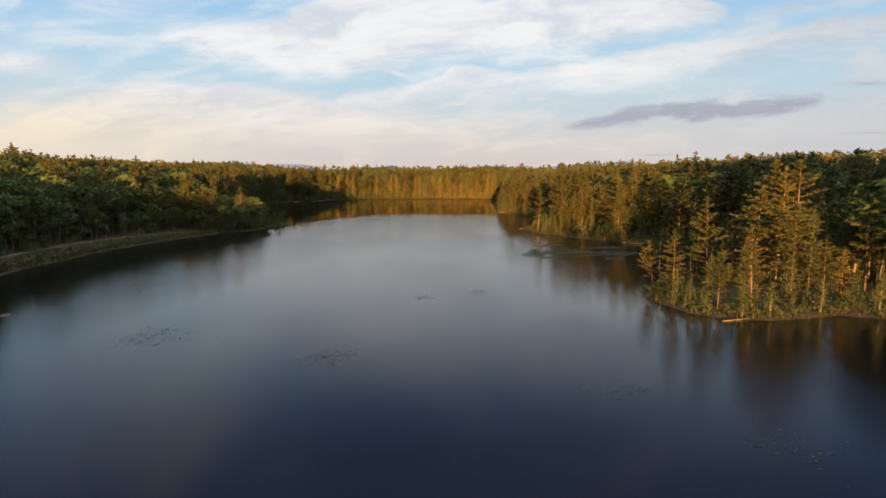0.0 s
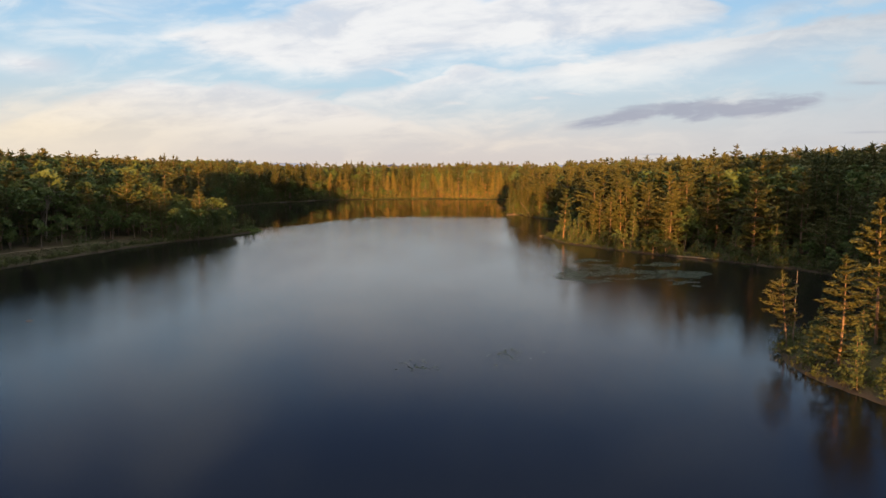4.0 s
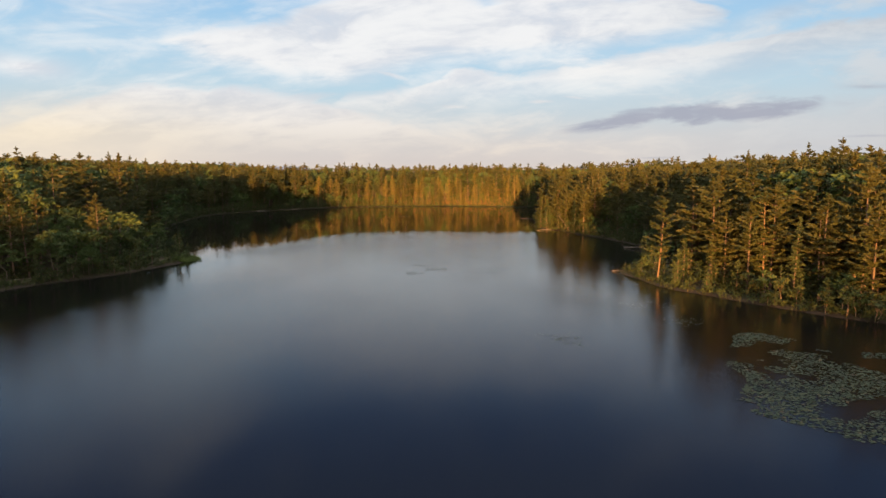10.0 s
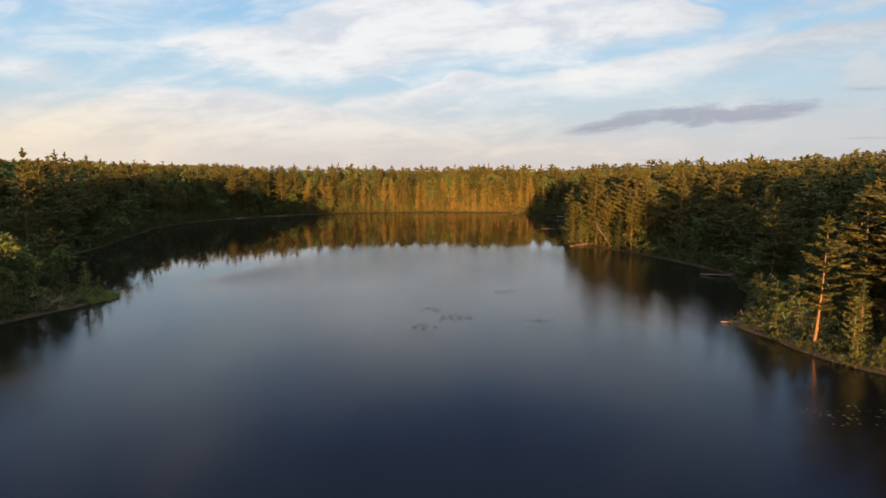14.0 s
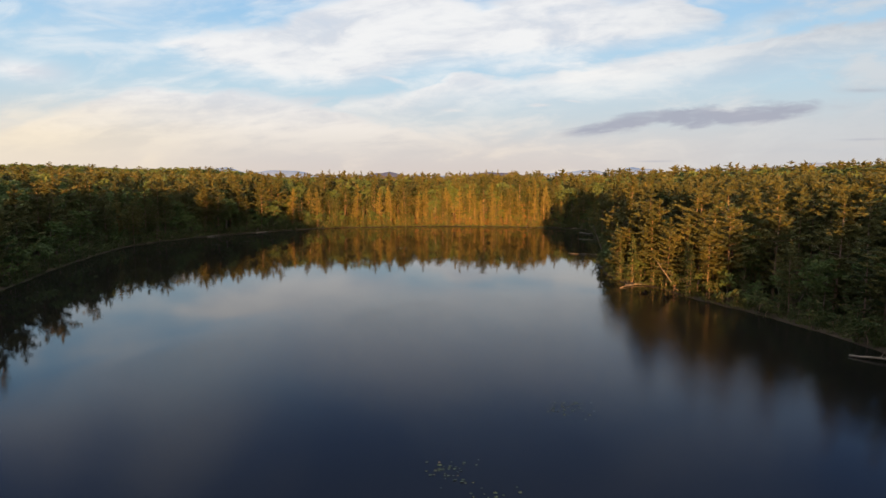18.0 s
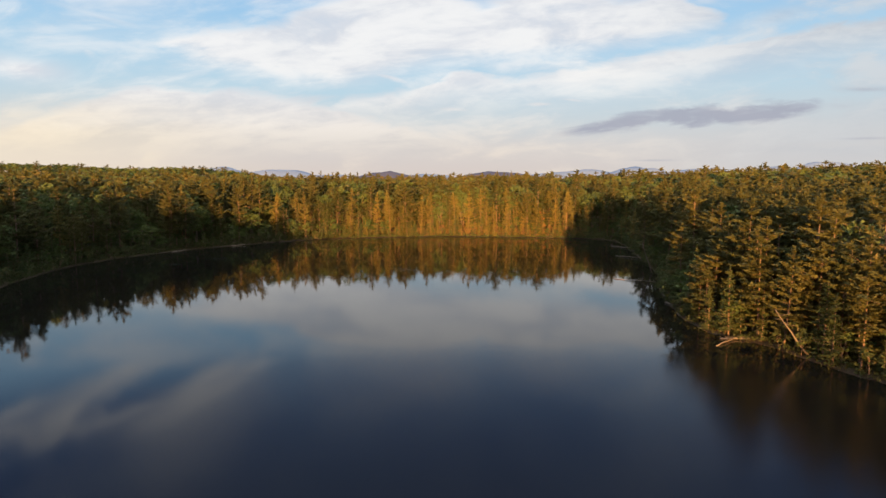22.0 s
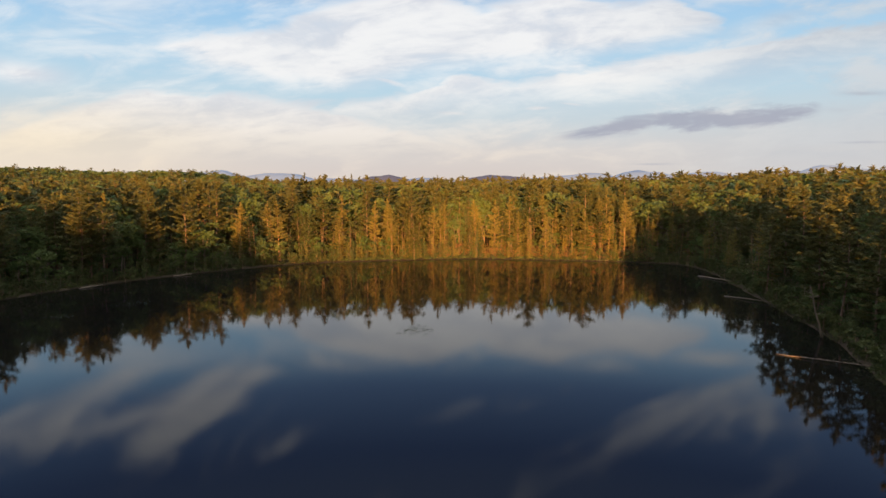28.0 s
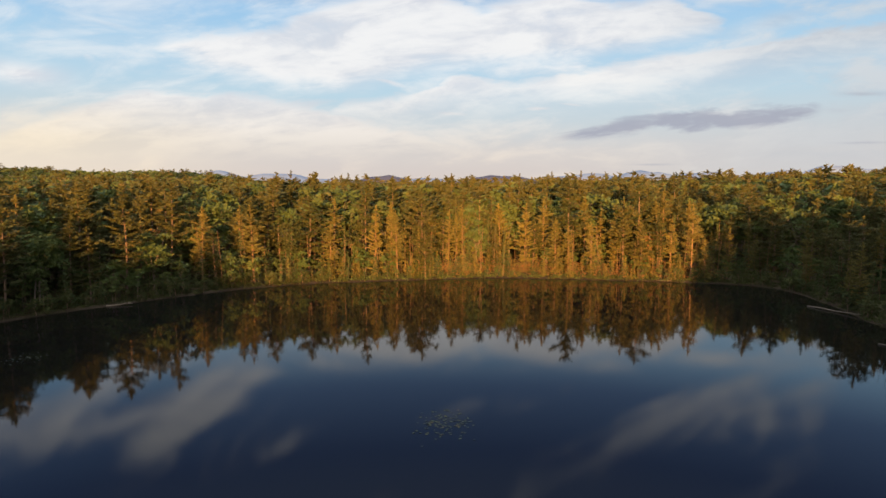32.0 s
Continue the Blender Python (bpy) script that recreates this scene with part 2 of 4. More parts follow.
def water_paint(g):
    pos = g.node("ShaderNodeNewGeometry").outputs["Position"]
    xyz = g.node("ShaderNodeSeparateXYZ", {0: pos}).outputs
    drift = g.noise(pos, 0.02, 3.0)
    open_ = g.node("ShaderNodeAttribute", attribute_name="shelter").outputs["Fac"]
    # wind reaches the southern water; the northern end lies calm in the lee of the woods
    lee = g.span(xyz[0], -28.0, -58.0, 0.0, 55.0)
    wind = g.span(g.math("ADD", g.math("ADD", xyz[1], lee), g.math("MULTIPLY", g.math("SUBTRACT", drift, 0.5), 30.0)), 290.0, 262.0)
    wind = g.math("MULTIPLY", wind, open_)
    gust = g.span(g.noise(g.node("ShaderNodeMapping", {0: pos, "Scale": (1.0, 0.45, 1.0)}).outputs[0], 0.035, 4.0), 0.3, 0.7, 0.55, 1.0)
    wave = g.node("ShaderNodeMapping", {0: pos, "Rotation": (0, 0, 0.3), "Scale": (0.55, 1.0, 1.0)}).outputs[0]
    ripple = g.math("ADD", g.noise(wave, 8.0, 3.0, 0.6), g.math("MULTIPLY", g.noise(wave, 2.2, 2.0), 0.45))
    slope = g.math("ADD", g.math("MULTIPLY", g.math("MULTIPLY", wind, gust), 0.042), 0.003)
    normal = bump(g, ripple, slope, 1.0)
    rough = g.math("ADD", g.math("MULTIPLY", g.math("MULTIPLY", wind, gust), 0.145), 0.015)
    return principled(g, (0.005, 0.005, 0.0045, 1), rough, 0.5, normal, IOR=1.33)


def pad_paint(g):
    at = g.node("ShaderNodeNewGeometry").outputs
    c = g.mix(at["Random Per Island"], (0.018, 0.030, 0.016, 1), (0.040, 0.056, 0.028, 1))
    c = g.mix(g.span(at["Random Per Island"], 0.9, 1.0), c, (0.065, 0.05, 0.03, 1))
    return principled(g, c, 0.6, 0.25)


def dead_wood(g):
    pos = g.node("ShaderNodeTexCoord").outputs["Object"]
    n = g.noise(g.node("ShaderNodeMapping", {0: pos, "Scale": (1.0, 8.0, 8.0)}).outputs[0], 2.0, 5.0, 0.65)
    return principled(g, g.mix(n, (0.07, 0.055, 0.042, 1), (0.22, 0.18, 0.14, 1)), 0.85, 0.2, bump(g, n, 0.5, 0.02))


def rock_paint(g):
    pos = g.node("ShaderNodeNewGeometry").outputs["Position"]
    n = g.noise(pos, 3.0, 6.0, 0.65)
    return principled(g, g.mix(n, (0.014, 0.015, 0.012, 1), (0.040, 0.040, 0.030, 1)), 0.5, 0.3, bump(g, n, 0.6, 0.05))


def sand_paint(g):
    pos = g.node("ShaderNodeNewGeometry").outputs["Position"]
    n = g.noise(pos, 2.0, 6.0, 0.65)
    return principled(g, g.mix(n, (0.09, 0.07, 0.05, 1), (0.18, 0.14, 0.10, 1)), 0.95, 0.15, bump(g, n, 0.5, 0.05))


def far_paint(dark, light):
    def paint(g):
        pos = g.node("ShaderNodeNewGeometry").outputs["Position"]
        n = g.noise(pos, 0.02, 6.0, 0.65)
        return principled(g, g.mix(n, dark, light), 0.95, 0.05)
    return paint


M_PINE = material("pine_needles", foliage((0.042, 0.053, 0.017, 1), (0.104, 0.097, 0.027, 1), (0.165, 0.108, 0.038, 1), 0.07))
# brighter needles, mostly for the far shore: red pine colour with sunlight painted in
M_LIT_NEEDLE = material("sunlit_needles", foliage((0.096, 0.094, 0.026, 1), (0.205, 0.165, 0.041, 1), (0.24, 0.15, 0.05, 1), 0.10))
M_SPRUCE = material("spruce_needles", foliage((0.042, 0.064, 0.022, 1), (0.090, 0.106, 0.034, 1), (0.15, 0.105, 0.04, 1), 0.06))
M_LEAF = material("broad_leaves", foliage((0.054, 0.088, 0.025, 1), (0.100, 0.128, 0.037, 1), (0.15, 0.12, 0.04, 1), 0.06))
M_RUST = material("dead_needles", foliage((0.16, 0.075, 0.028, 1), (0.28, 0.15, 0.06, 1), (0.32, 0.19, 0.09, 1), 0.2))
# darker than the tree leaves: shade under overhanging limbs is painted in
M_SHADED_SHRUB = material("shaded_shrub_leaves", foliage((0.036, 0.054, 0.016, 1), (0.085, 0.098, 0.030, 1), (0.15, 0.10, 0.035, 1), 0.12))
M_HEATH = material("heath", foliage((0.026, 0.024, 0.012, 1), (0.055, 0.048, 0.020, 1), (0.08, 0.05, 0.025, 1), 0.15))
M_SEDGE = material("shore_sedge", foliage((0.030, 0.038, 0.012, 1), (0.075, 0.078, 0.026, 1), (0.12, 0.08, 0.035, 1), 0.15))
M_REED = material("green_reed", foliage((0.075, 0.115, 0.026, 1), (0.15, 0.19, 0.05, 1), (0.18, 0.15, 0.05, 1), 0.15))
M_BARK = material("pine_bark", bark_paint((0.07, 0.048, 0.035, 1), (0.23, 0.155, 0.11, 1)))
# bark lightened and warmed: low sun on the trunks is painted into it
M_WARM = material("sunlit_bark", bark_paint((0.12, 0.070, 0.040, 1), (0.28, 0.175, 0.10, 1)))
M_PALE = material("pale_bark", bark_paint((0.09, 0.07, 0.055, 1), (0.24, 0.19, 0.15, 1)))
M_DEAD = material("bleached_wood", dead_wood)
M_GROUND = material("forest_floor", ground_paint)
M_WATER = material("lake_water", water_paint)
M_PAD = material("lily_leaf", pad_paint)
M_ROCK = material("wet_rock", rock_paint)
M_SAND = material("trodden_sand", sand_paint)

# ---- the lie of the land ----
# southern ends of both shores are unseen, drawn in to carry shading woods
WEST = [(-120, -420), (-85, -200), (-66, -60), (-60, 0), (-63, 45), (-73, 85), (-78, 110), (-79, 130), (-78, 150), (-74, 170), (-68, 188),
        (-61, 199), (-57, 209), (-54.5, 219), (-58, 223), (-66, 226), (-77, 238), (-87, 262), (-92, 290), (-98, 313), (-103, 341)]
NORTH = [(-105, 360), (-101, 380), (-91, 399), (-78, 415), (-63, 429), (-48, 437), (-30, 441), (-10, 444.5), (15, 441), (34, 437), (46, 431)]
EAST = [(47.5, 416), (44.5, 396), (41, 374), (37, 351), (32, 335), (27.5, 317), (25.5, 305), (25.5, 294), (30, 287.5), (32.5, 278),
        (37, 265), (40.5, 252), (42, 243), (39, 231), (34, 216), (28, 207), (25.5, 202.5), (26.5, 196), (28, 188), (33, 180), (40, 169.5),
        (48, 161), (56, 152), (63, 140), (62, 124), (54, 111), (43, 104), (35, 101), (31, 96), (29.5, 88), (32, 80), (37, 76.2), (43, 76.5),
        (50, 78.5), (57, 74), (62, 60), (67, 30), (72, 0), (84, -100), (115, -420)]
RING = WEST + NORTH + EAST


def shoreline():
    """The ring of the shore, rounded between its turning points and frayed a little."""
    pts = [Vector(p) for p in RING]
    out = []
    for i in range(len(pts)):
        a, b, c, d = pts[i - 1], pts[i], pts[(i + 1) % len(pts)], pts[(i + 2) % len(pts)]
        steps = max(2, int((c - b).length / 3.0)) if (c - b).length < 80 else 8
        for k in range(steps):
            t = k / steps
            p = 0.5 * (2 * b + (c - a) * t + (2 * a - 5 * b + 4 * c - d) * t * t + (3 * b - 3 * c + d - a) * t ** 3) if (c - b).length < 80 else b.lerp(c, t)
            out.append((p.x + 0.7 * noise.noise((p.x * 0.23, p.y * 0.23, 0.0)), p.y + 0.7 * noise.noise((p.x * 0.23, p.y * 0.23, 9.0))))
    return np.array(out)


SHORE = shoreline()


def inland(x, y):
    """Signed distance from the shore, positive on land."""
    x, y = np.atleast_1d(np.asarray(x, float)), np.atleast_1d(np.asarray(y, float))
    a, b = SHORE, np.roll(SHORE, -1, axis=0)
    ab = b - a
    best, inside = np.full(x.shape, 1e12), np.zeros(x.shape, bool)
    for (ax, ay), (bx, by), (ex, ey) in zip(a, b, ab):
        t = np.clip(((x - ax) * ex + (y - ay) * ey) / (ex * ex + ey * ey + 1e-9), 0, 1)
        best = np.minimum(best, (x - ax - t * ex) ** 2 + (y - ay - t * ey) ** 2)
        if ay != by:
            inside ^= ((ay > y) != (by > y)) & (x < (bx - ax) * (y - ay) / (by - ay) + ax)
    return np.where(inside, -1, 1) * np.sqrt(best)


def height(x, y, d=None):
    """Ground level: lake bed, low bank, gently rising woods, and hills to the west and east."""
    x, y = np.asarray(x, float), np.asarray(y, float)
    d = inland(x, y) if d is None else d
    bank = np.where(d < 0, np.maximum(d * 0.35, -2.0), 0.55 * (1 - np.exp(-np.maximum(d, 0) / 1.2)))
    up = np.maximum(d - 4, 0)
    rise = 4.0 * (1 - np.exp(-up / 70.0))
    hills = 0.0
    for cx, cy, sx, sy, h in HILLS:
        hills = hills + h * np.exp(-((x - cx) / sx) ** 2 - ((y - cy) / sy) ** 2)
    swell = 0.6 * np.sin(x * 0.045 + 1.3) * np.sin(y * 0.038) * np.clip(up / 30, 0, 1)
    return bank + rise + swell + hills * np.clip(up / 75.0, 0, 1)


# the first hill, out of view, is added to shade the western bank
HILLS = [(-150, -60, 95, 180, 5), (-190, 190, 75, 110, 7.0), (-520, 700, 220, 250, 10), (-720, 1280, 230, 260, 28), (-420, 1300, 110, 200, 15), (-330, 420, 160, 180, 4.5), (430, 520, 260, 350, 14), (760, 1100, 420, 380, 20)]


def sheet(xs, ys, level):
    gx, gy = np.meshgrid(xs, ys, indexing="ij")
    z = level(gx.ravel(), gy.ravel())
    verts = np.stack([gx.ravel(), gy.ravel(), z], 1)
    n, m = len(xs), len(ys)
    i, j = np.meshgrid(np.arange(n - 1), np.arange(m - 1), indexing="ij")
    k = (i * m + j).ravel()
    return verts, np.stack([k, k + m, k + m + 1, k + 1], 1)


def mesh_of(name, verts, faces, mats, smooth=False, tone=None, normal=None):
    me = bpy.data.meshes.new(name)
    faces = np.asarray(faces)
    n, k = faces.shape
    me.vertices.add(len(verts))
    me.vertices.foreach_set("co", np.asarray(verts, np.float32).ravel())
    me.loops.add(n * k)
    me.loops.foreach_set("vertex_index", faces.astype(np.int32).ravel())
    me.polygons.add(n)
    me.polygons.foreach_set("loop_start", np.arange(0, n * k, k, dtype=np.int32))
    me.polygons.foreach_set("loop_total", np.full(n, k, np.int32))
    me.polygons.foreach_set("use_smooth", np.full(n, smooth))
    if tone is not None:
        me.attributes.new("tone", "FLOAT", "POINT").data.foreach_set("value", np.asarray(tone, np.float32))
    if normal is not None:
        me.attributes.new("custom_normal", "FLOAT_VECTOR", "POINT").data.foreach_set("vector", np.asarray(normal, np.float32).ravel())
    for m in mats if isinstance(mats, (list, tuple)) else [mats]:
        me.materials.append(m)
    me.update(calc_edges=True)
    me.validate()
    return me


def spread(core0, core1, step, far, n):
    """Grid lines: even in the core, widening outwards."""
    core = np.arange(core0, core1 + step, step)
    out = np.geomspace(step * 2, far, n)
    return np.concatenate([core0 - out[::-1], core, core[-1] + out])


gx, gy = spread(-190, 190, 2.0, 4600, 34), spread(40, 500, 2.0, 4300, 34)
gv, gf = sheet(gx, gy, height)
ground = tagged(new("ground", mesh_of("ground", gv, gf, M_GROUND, True)), "mossy brown forest floor sloping down to the lake", "ground", kind="structure")
wv, wf = sheet(np.linspace(-135, 140, 70), np.linspace(-425, 460, 200), lambda x, y: np.zeros(len(x)))
water_mesh = mesh_of("water", wv, wf, M_WATER, True)
open_water = np.clip((-inland(wv[:, 0], wv[:, 1]) - 3.0) / np.where(wv[:, 0] > 0, 14.0, 22.0), np.where(wv[:, 0] > 0, 0.65, np.where(wv[:, 1] < 200, 0.5, 0.2)), 1.0)      # the woods keep the wind off the water's edge
water_mesh.attributes.new("shelter", "FLOAT", "POINT").data.foreach_set("value", open_water.astype(np.float32))
water = tagged(new("water", water_mesh), "dark still lake water, wind-rippled in the south, mirror calm in the north", "lake", kind="structure")


# ---- trees: shapes ----
def tufts(rng, at, aim, size, blades, flat=0.5, width=0.28, out=None):
    """Sprays of needles: at each point a few slim blades fanned round the aim; their normals lean to the outside of the crown."""
    n = len(at)
    d = rng.normal(size=(n, blades, 3))
    d[..., 2] *= flat
    d = d + aim[:, None, :] * 0.9
    d /= np.linalg.norm(d, axis=2, keepdims=True) + 1e-9
    side = np.cross(d, rng.normal(size=(n, blades, 3)))
    side /= np.linalg.norm(side, axis=2, keepdims=True) + 1e-9
    out = aim if out is None else out
    out = (out / (np.linalg.norm(out, axis=1, keepdims=True) + 1e-9))[:, None, :]
    face = np.cross(side, d)
    turn = np.where((face * out).sum(2, keepdims=True) < 0, -1.0, 1.0)      # every blade faces outwards
    side, face = side * turn, face * turn
    ln = size[:, None, None] * rng.uniform(0.6, 1.25, (n, blades, 1))
    c = at[:, None, :]
    a, b, tip = c - d * ln * 0.3 - side * ln * width, c - d * ln * 0.3 + side * ln * width, c + d * ln
    v = np.stack([a, b, tip], 2).reshape(-1, 3)
    normal = out * 0.72 + face * 0.5
    normal = np.repeat((normal / np.linalg.norm(normal, axis=2, keepdims=True)).reshape(-1, 3), 3, axis=0)
    return v, np.arange(len(v)).reshape(-1, 3), normal


def tube(path, radii, sides=6):
    """A tapered tube along a path; triangles."""
    path, rings = np.asarray(path, float), []
    for i, (p, r) in enumerate(zip(path, radii)):
        t = path[min(i + 1, len(path) - 1)] - path[max(i - 1, 0)]
        t = t / (np.linalg.norm(t) + 1e-9)
        ref = np.array((1.0, 0, 0)) if abs(t[0]) < 0.8 else np.array((0, 1.0, 0))
        s = np.cross(t, ref)
        s /= np.linalg.norm(s)
        q = np.cross(t, s)
        a = np.arange(sides) * 2 * math.pi / sides
        rings.append(p + r * (np.cos(a)[:, None] * s + np.sin(a)[:, None] * q))
    v = np.concatenate(rings)
    f = []
    for i in range(len(path) - 1):
        for k in range(sides):
            a, b = i * sides + k, i * sides + (k + 1) % sides
            f += [(a, b, b + sides), (a, b + sides, a + sides)]
    last = (len(path) - 1) * sides
    for k in range(1, sides - 1):
        f += [(0, k + 1, k), (last, last + k, last + k + 1)]
    return v, np.array(f)


def merge(parts):
    vs, fs, n = [], [], 0
    for v, f in parts:
        vs.append(v), fs.append(np.asarray(f) + n)
        n += len(v)
    return np.concatenate(vs), np.concatenate(fs)


def conifer(seed, h, base, reach, taper, droop, gap, per, n_tufts, blades, size, lean=0.0, limbs=True, ragged=0.35, shape="pine", width=0.28):
    """Trunk and crown of a conifer. base: share of the height that is bare; reach: longest limb; taper: how the limbs shorten upwards."""
    rng = np.random.default_rng(seed)
    bend = rng.normal(size=2) * 0.012 * h
    ax = lambda z: np.array((lean * z + bend[0] * math.sin(z / h * 2.4), bend[1] * math.sin(z / h * 2.0 + 0.5) - bend[1] * math.sin(0.5), z))
    r0 = 0.0078 * h + 0.03
    zs = np.linspace(-0.6, h * 0.98, 8 if limbs else 4)
    wood = [tube([ax(z) for z in zs], [r0 * (1.18 if i == 0 else 1.0) * (1 - 0.93 * max(z, 0) / h) for i, z in enumerate(zs)], 6 if limbs else 3)]
    at, aim, sizes, outs = [], [], [], []
    z = h * base
    while z < h * 0.97:
        s = (z - h * base) / (h * (1 - base))
        if z == h * base:
            layer = 1.0
        if shape == "pine":
            prof = (0.50 + 0.50 * min(1, s * 3.0)) * (1 - s ** 1.6) ** taper * layer + 0.10 * (1 - s)
        else:
            prof = (1 - s) ** taper + 0.04
        turn, layer = rng.uniform(0, 6.28), rng.uniform(0.62, 1.12)
        for k in range(per):
            if rng.random() < ragged * 0.45:
                continue
            ln = reach * prof * rng.uniform(1 - ragged, 1 + ragged * 0.7)
            a = turn + k * 6.28 / per + rng.normal() * 0.25
            out = np.array((math.cos(a), math.sin(a), 0.0))
            rise = droop * rng.uniform(0.6, 1.3) + 0.55 * s
            z1 = z + rng.uniform(-0.3, 0.3)
            root = ax(z1)
            t = np.linspace(0.30 if ln > 1.2 and shape == "pine" else 0.1, 1.0, n_tufts)
            side = np.cross(out, (0, 0, 1.0))
            spread_ = rng.normal(size=n_tufts) * ln * 0.24 * t
            p = root + out * (ln * t)[:, None] + np.array((0, 0, 1.0)) * (ln * (rise * t + 0.16 * t * t))[:, None] + side * spread_[:, None]
            p[:, 2] += rng.normal(size=n_tufts) * (0.03 if shape == "pine" else 0.06) * ln
            at.append(p), aim.append(np.tile(out * 0.8 + np.array((0, 0, 0.25 + rise * 0.4)), (n_tufts, 1)))
            sizes.append(size * rng.uniform(0.75, 1.25, n_tufts) * (0.5 + 0.5 * min(1, ln / 2.2)))
            outs.append(out * 0.85 + np.array((0, 0, 0.4 + 0.3 * s)) + side * (spread_ / (0.3 * ln + 0.1))[:, None] * 0.5 + rng.normal(size=(n_tufts, 3)) * 0.22)
            if limbs and ln > 1.0:
                wood.append(tube([root, root + out * ln * 0.5 + np.array((0, 0, ln * rise * 0.5)), root + out * ln * 0.95 + np.array((0, 0, ln * (rise + 0.12)))],
                                 [r0 * 0.24 * (1.1 - 0.6 * s), r0 * 0.13, 0.012], 3))
        z += gap * rng.uniform(0.7, 1.3)
    n = max(4, n_tufts)
    zt = np.linspace(h * 0.93, h * 1.0, n)
    at.append(np.array([ax(q) for q in zt])), aim.append(np.tile((0, 0, 1.0), (n, 1))), sizes.append(np.full(n, size * 0.7)), outs.append(np.tile((0, 0, 1.0), (n, 1)) + rng.normal(size=(n, 3)) * 0.6)
    if limbs and base > 0.15:
        for _ in range(9):
            zz, a, ln = h * rng.uniform(0.08, base + 0.1), rng.uniform(0, 6.28), rng.uniform(0.5, 1.6)
            p = ax(zz)
            wood.append(tube([p, p + np.array((math.cos(a) * ln, math.sin(a) * ln, -0.1 * ln))], [0.04, 0.012], 3))
    crown = tufts(rng, np.concatenate(at), np.concatenate(aim), np.concatenate(sizes), blades, 0.2 if shape == "pine" else 0.6, width, np.concatenate(outs))
    return merge(wood), crown


def broadleaf(seed, h, reach, lobes, leaves, size, blades=3):
    """A round-crowned leafy tree: forked trunk and a crown of many leaf sprays in uneven lobes."""
    rng = np.random.default_rng(seed)
    r0 = 0.007 * h + 0.03
    fork = h * rng.uniform(0.35, 0.5)
    top = np.array((rng.normal() * 0.4, rng.normal() * 0.4, fork))
    wood = [tube([(0, 0, -0.6), (0, 0, fork * 0.5), top], [r0 * 1.2, r0, r0 * 0.8], 6)]
    at, aim, sizes, outs = [], [], [], []
    for k in range(lobes):
        a, q = rng.uniform(0, 6.28), (k + 0.5) / lobes
        rr = reach * rng.uniform(0.35, 0.8) * math.sqrt(max(0.0, 1 - (2 * q - 1) ** 2) + 0.1)
        c = np.array((math.cos(a) * rr, math.sin(a) * rr, h * (0.42 + 0.5 * q)))
        if leaves > 12:
            wood.append(tube([top, (top + c) / 2 + np.array((0, 0, 0.4)), c], [r0 * 0.5, r0 * 0.3, 0.02], 3))
        lr = reach * rng.uniform(0.30, 0.5)
        d = rng.normal(size=(leaves, 3))
        d /= np.linalg.norm(d, axis=1, keepdims=True)
        d[:, 2] = np.abs(d[:, 2]) * 0.9 - 0.2
        at.append(c + d * lr * rng.uniform(0.6, 1.08, (leaves, 1))), aim.append(d), sizes.append(size * rng.uniform(0.7, 1.3, leaves))
        outs.append(d * 0.8 + np.array((c[0] / reach, c[1] / reach, 0.25)) + rng.normal(size=(leaves, 3)) * 0.15)
    crown = tufts(rng, np.concatenate(at), np.concatenate(aim), np.concatenate(sizes), blades, 0.8, 0.42, np.concatenate(outs))
    return merge(wood), crown


Kind = namedtuple("Kind", "name category label bark needle shapes")


def kind(name, category, label, bark, needle, shapes):
    return Kind(name, category, label, bark, needle, [
        (mesh_of(name + "_trunk", *w, bark), mesh_of(name + "_crown", c[0], c[1], needle, normal=c[2])) for w, c in shapes])


PINE = kind("white_pine", "pine tree", "tall white pine with layered olive-green tufted branches at the lake edge", M_BARK, M_PINE,
            [conifer(10 + i, 20, b, r, 0.85, 0.02, 1.15, 6, 14, 5, 0.55, ragged=0.6, width=0.32) for i, (b, r) in enumerate(
                ((0.12, 3.6), (0.22, 3.4), (0.10, 4.0), (0.30, 3.9), (0.17, 4.3), (0.10, 3.1), (0.24, 3.9)))])
SLIM = kind("slim_pine", "pine tree", "slender red pine with a bare orange-brown trunk at the wood's edge", M_WARM, M_LIT_NEEDLE,
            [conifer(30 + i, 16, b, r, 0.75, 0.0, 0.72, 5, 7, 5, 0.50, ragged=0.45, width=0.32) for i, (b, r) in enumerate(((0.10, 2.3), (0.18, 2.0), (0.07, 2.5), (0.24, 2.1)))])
SPRUCE = kind("spruce", "spruce tree", "narrow dark green spruce with a pointed top", M_BARK, M_SPRUCE,
              [conifer(50 + i, 12, b, r, 0.95, -0.2, 0.52, 5, 4, 5, 0.44, ragged=0.22, shape="spruce") for i, (b, r) in enumerate(
                  ((0.04, 1.7), (0.07, 1.4), (0.03, 2.0), (0.05, 1.2)))])
FIR = kind("young_fir", "young conifer", "small bushy young fir growing on the bank", M_BARK, M_SPRUCE,
           [conifer(60 + i, 4, 0.02, r, 0.9, -0.1, 0.38, 4, 4, 4, 0.36, limbs=False, ragged=0.2, shape="spruce") for i, r in enumerate((1.1, 0.9, 1.3))])
LEAFY = kind("broadleaf_tree", "leafy tree", "round-crowned green leafy tree among the pines", M_PALE, M_LEAF,
             [broadleaf(70 + i, 14, r, 15, 42, 0.55) for i, r in enumerate((4.2, 3.6, 4.8, 3.9))])


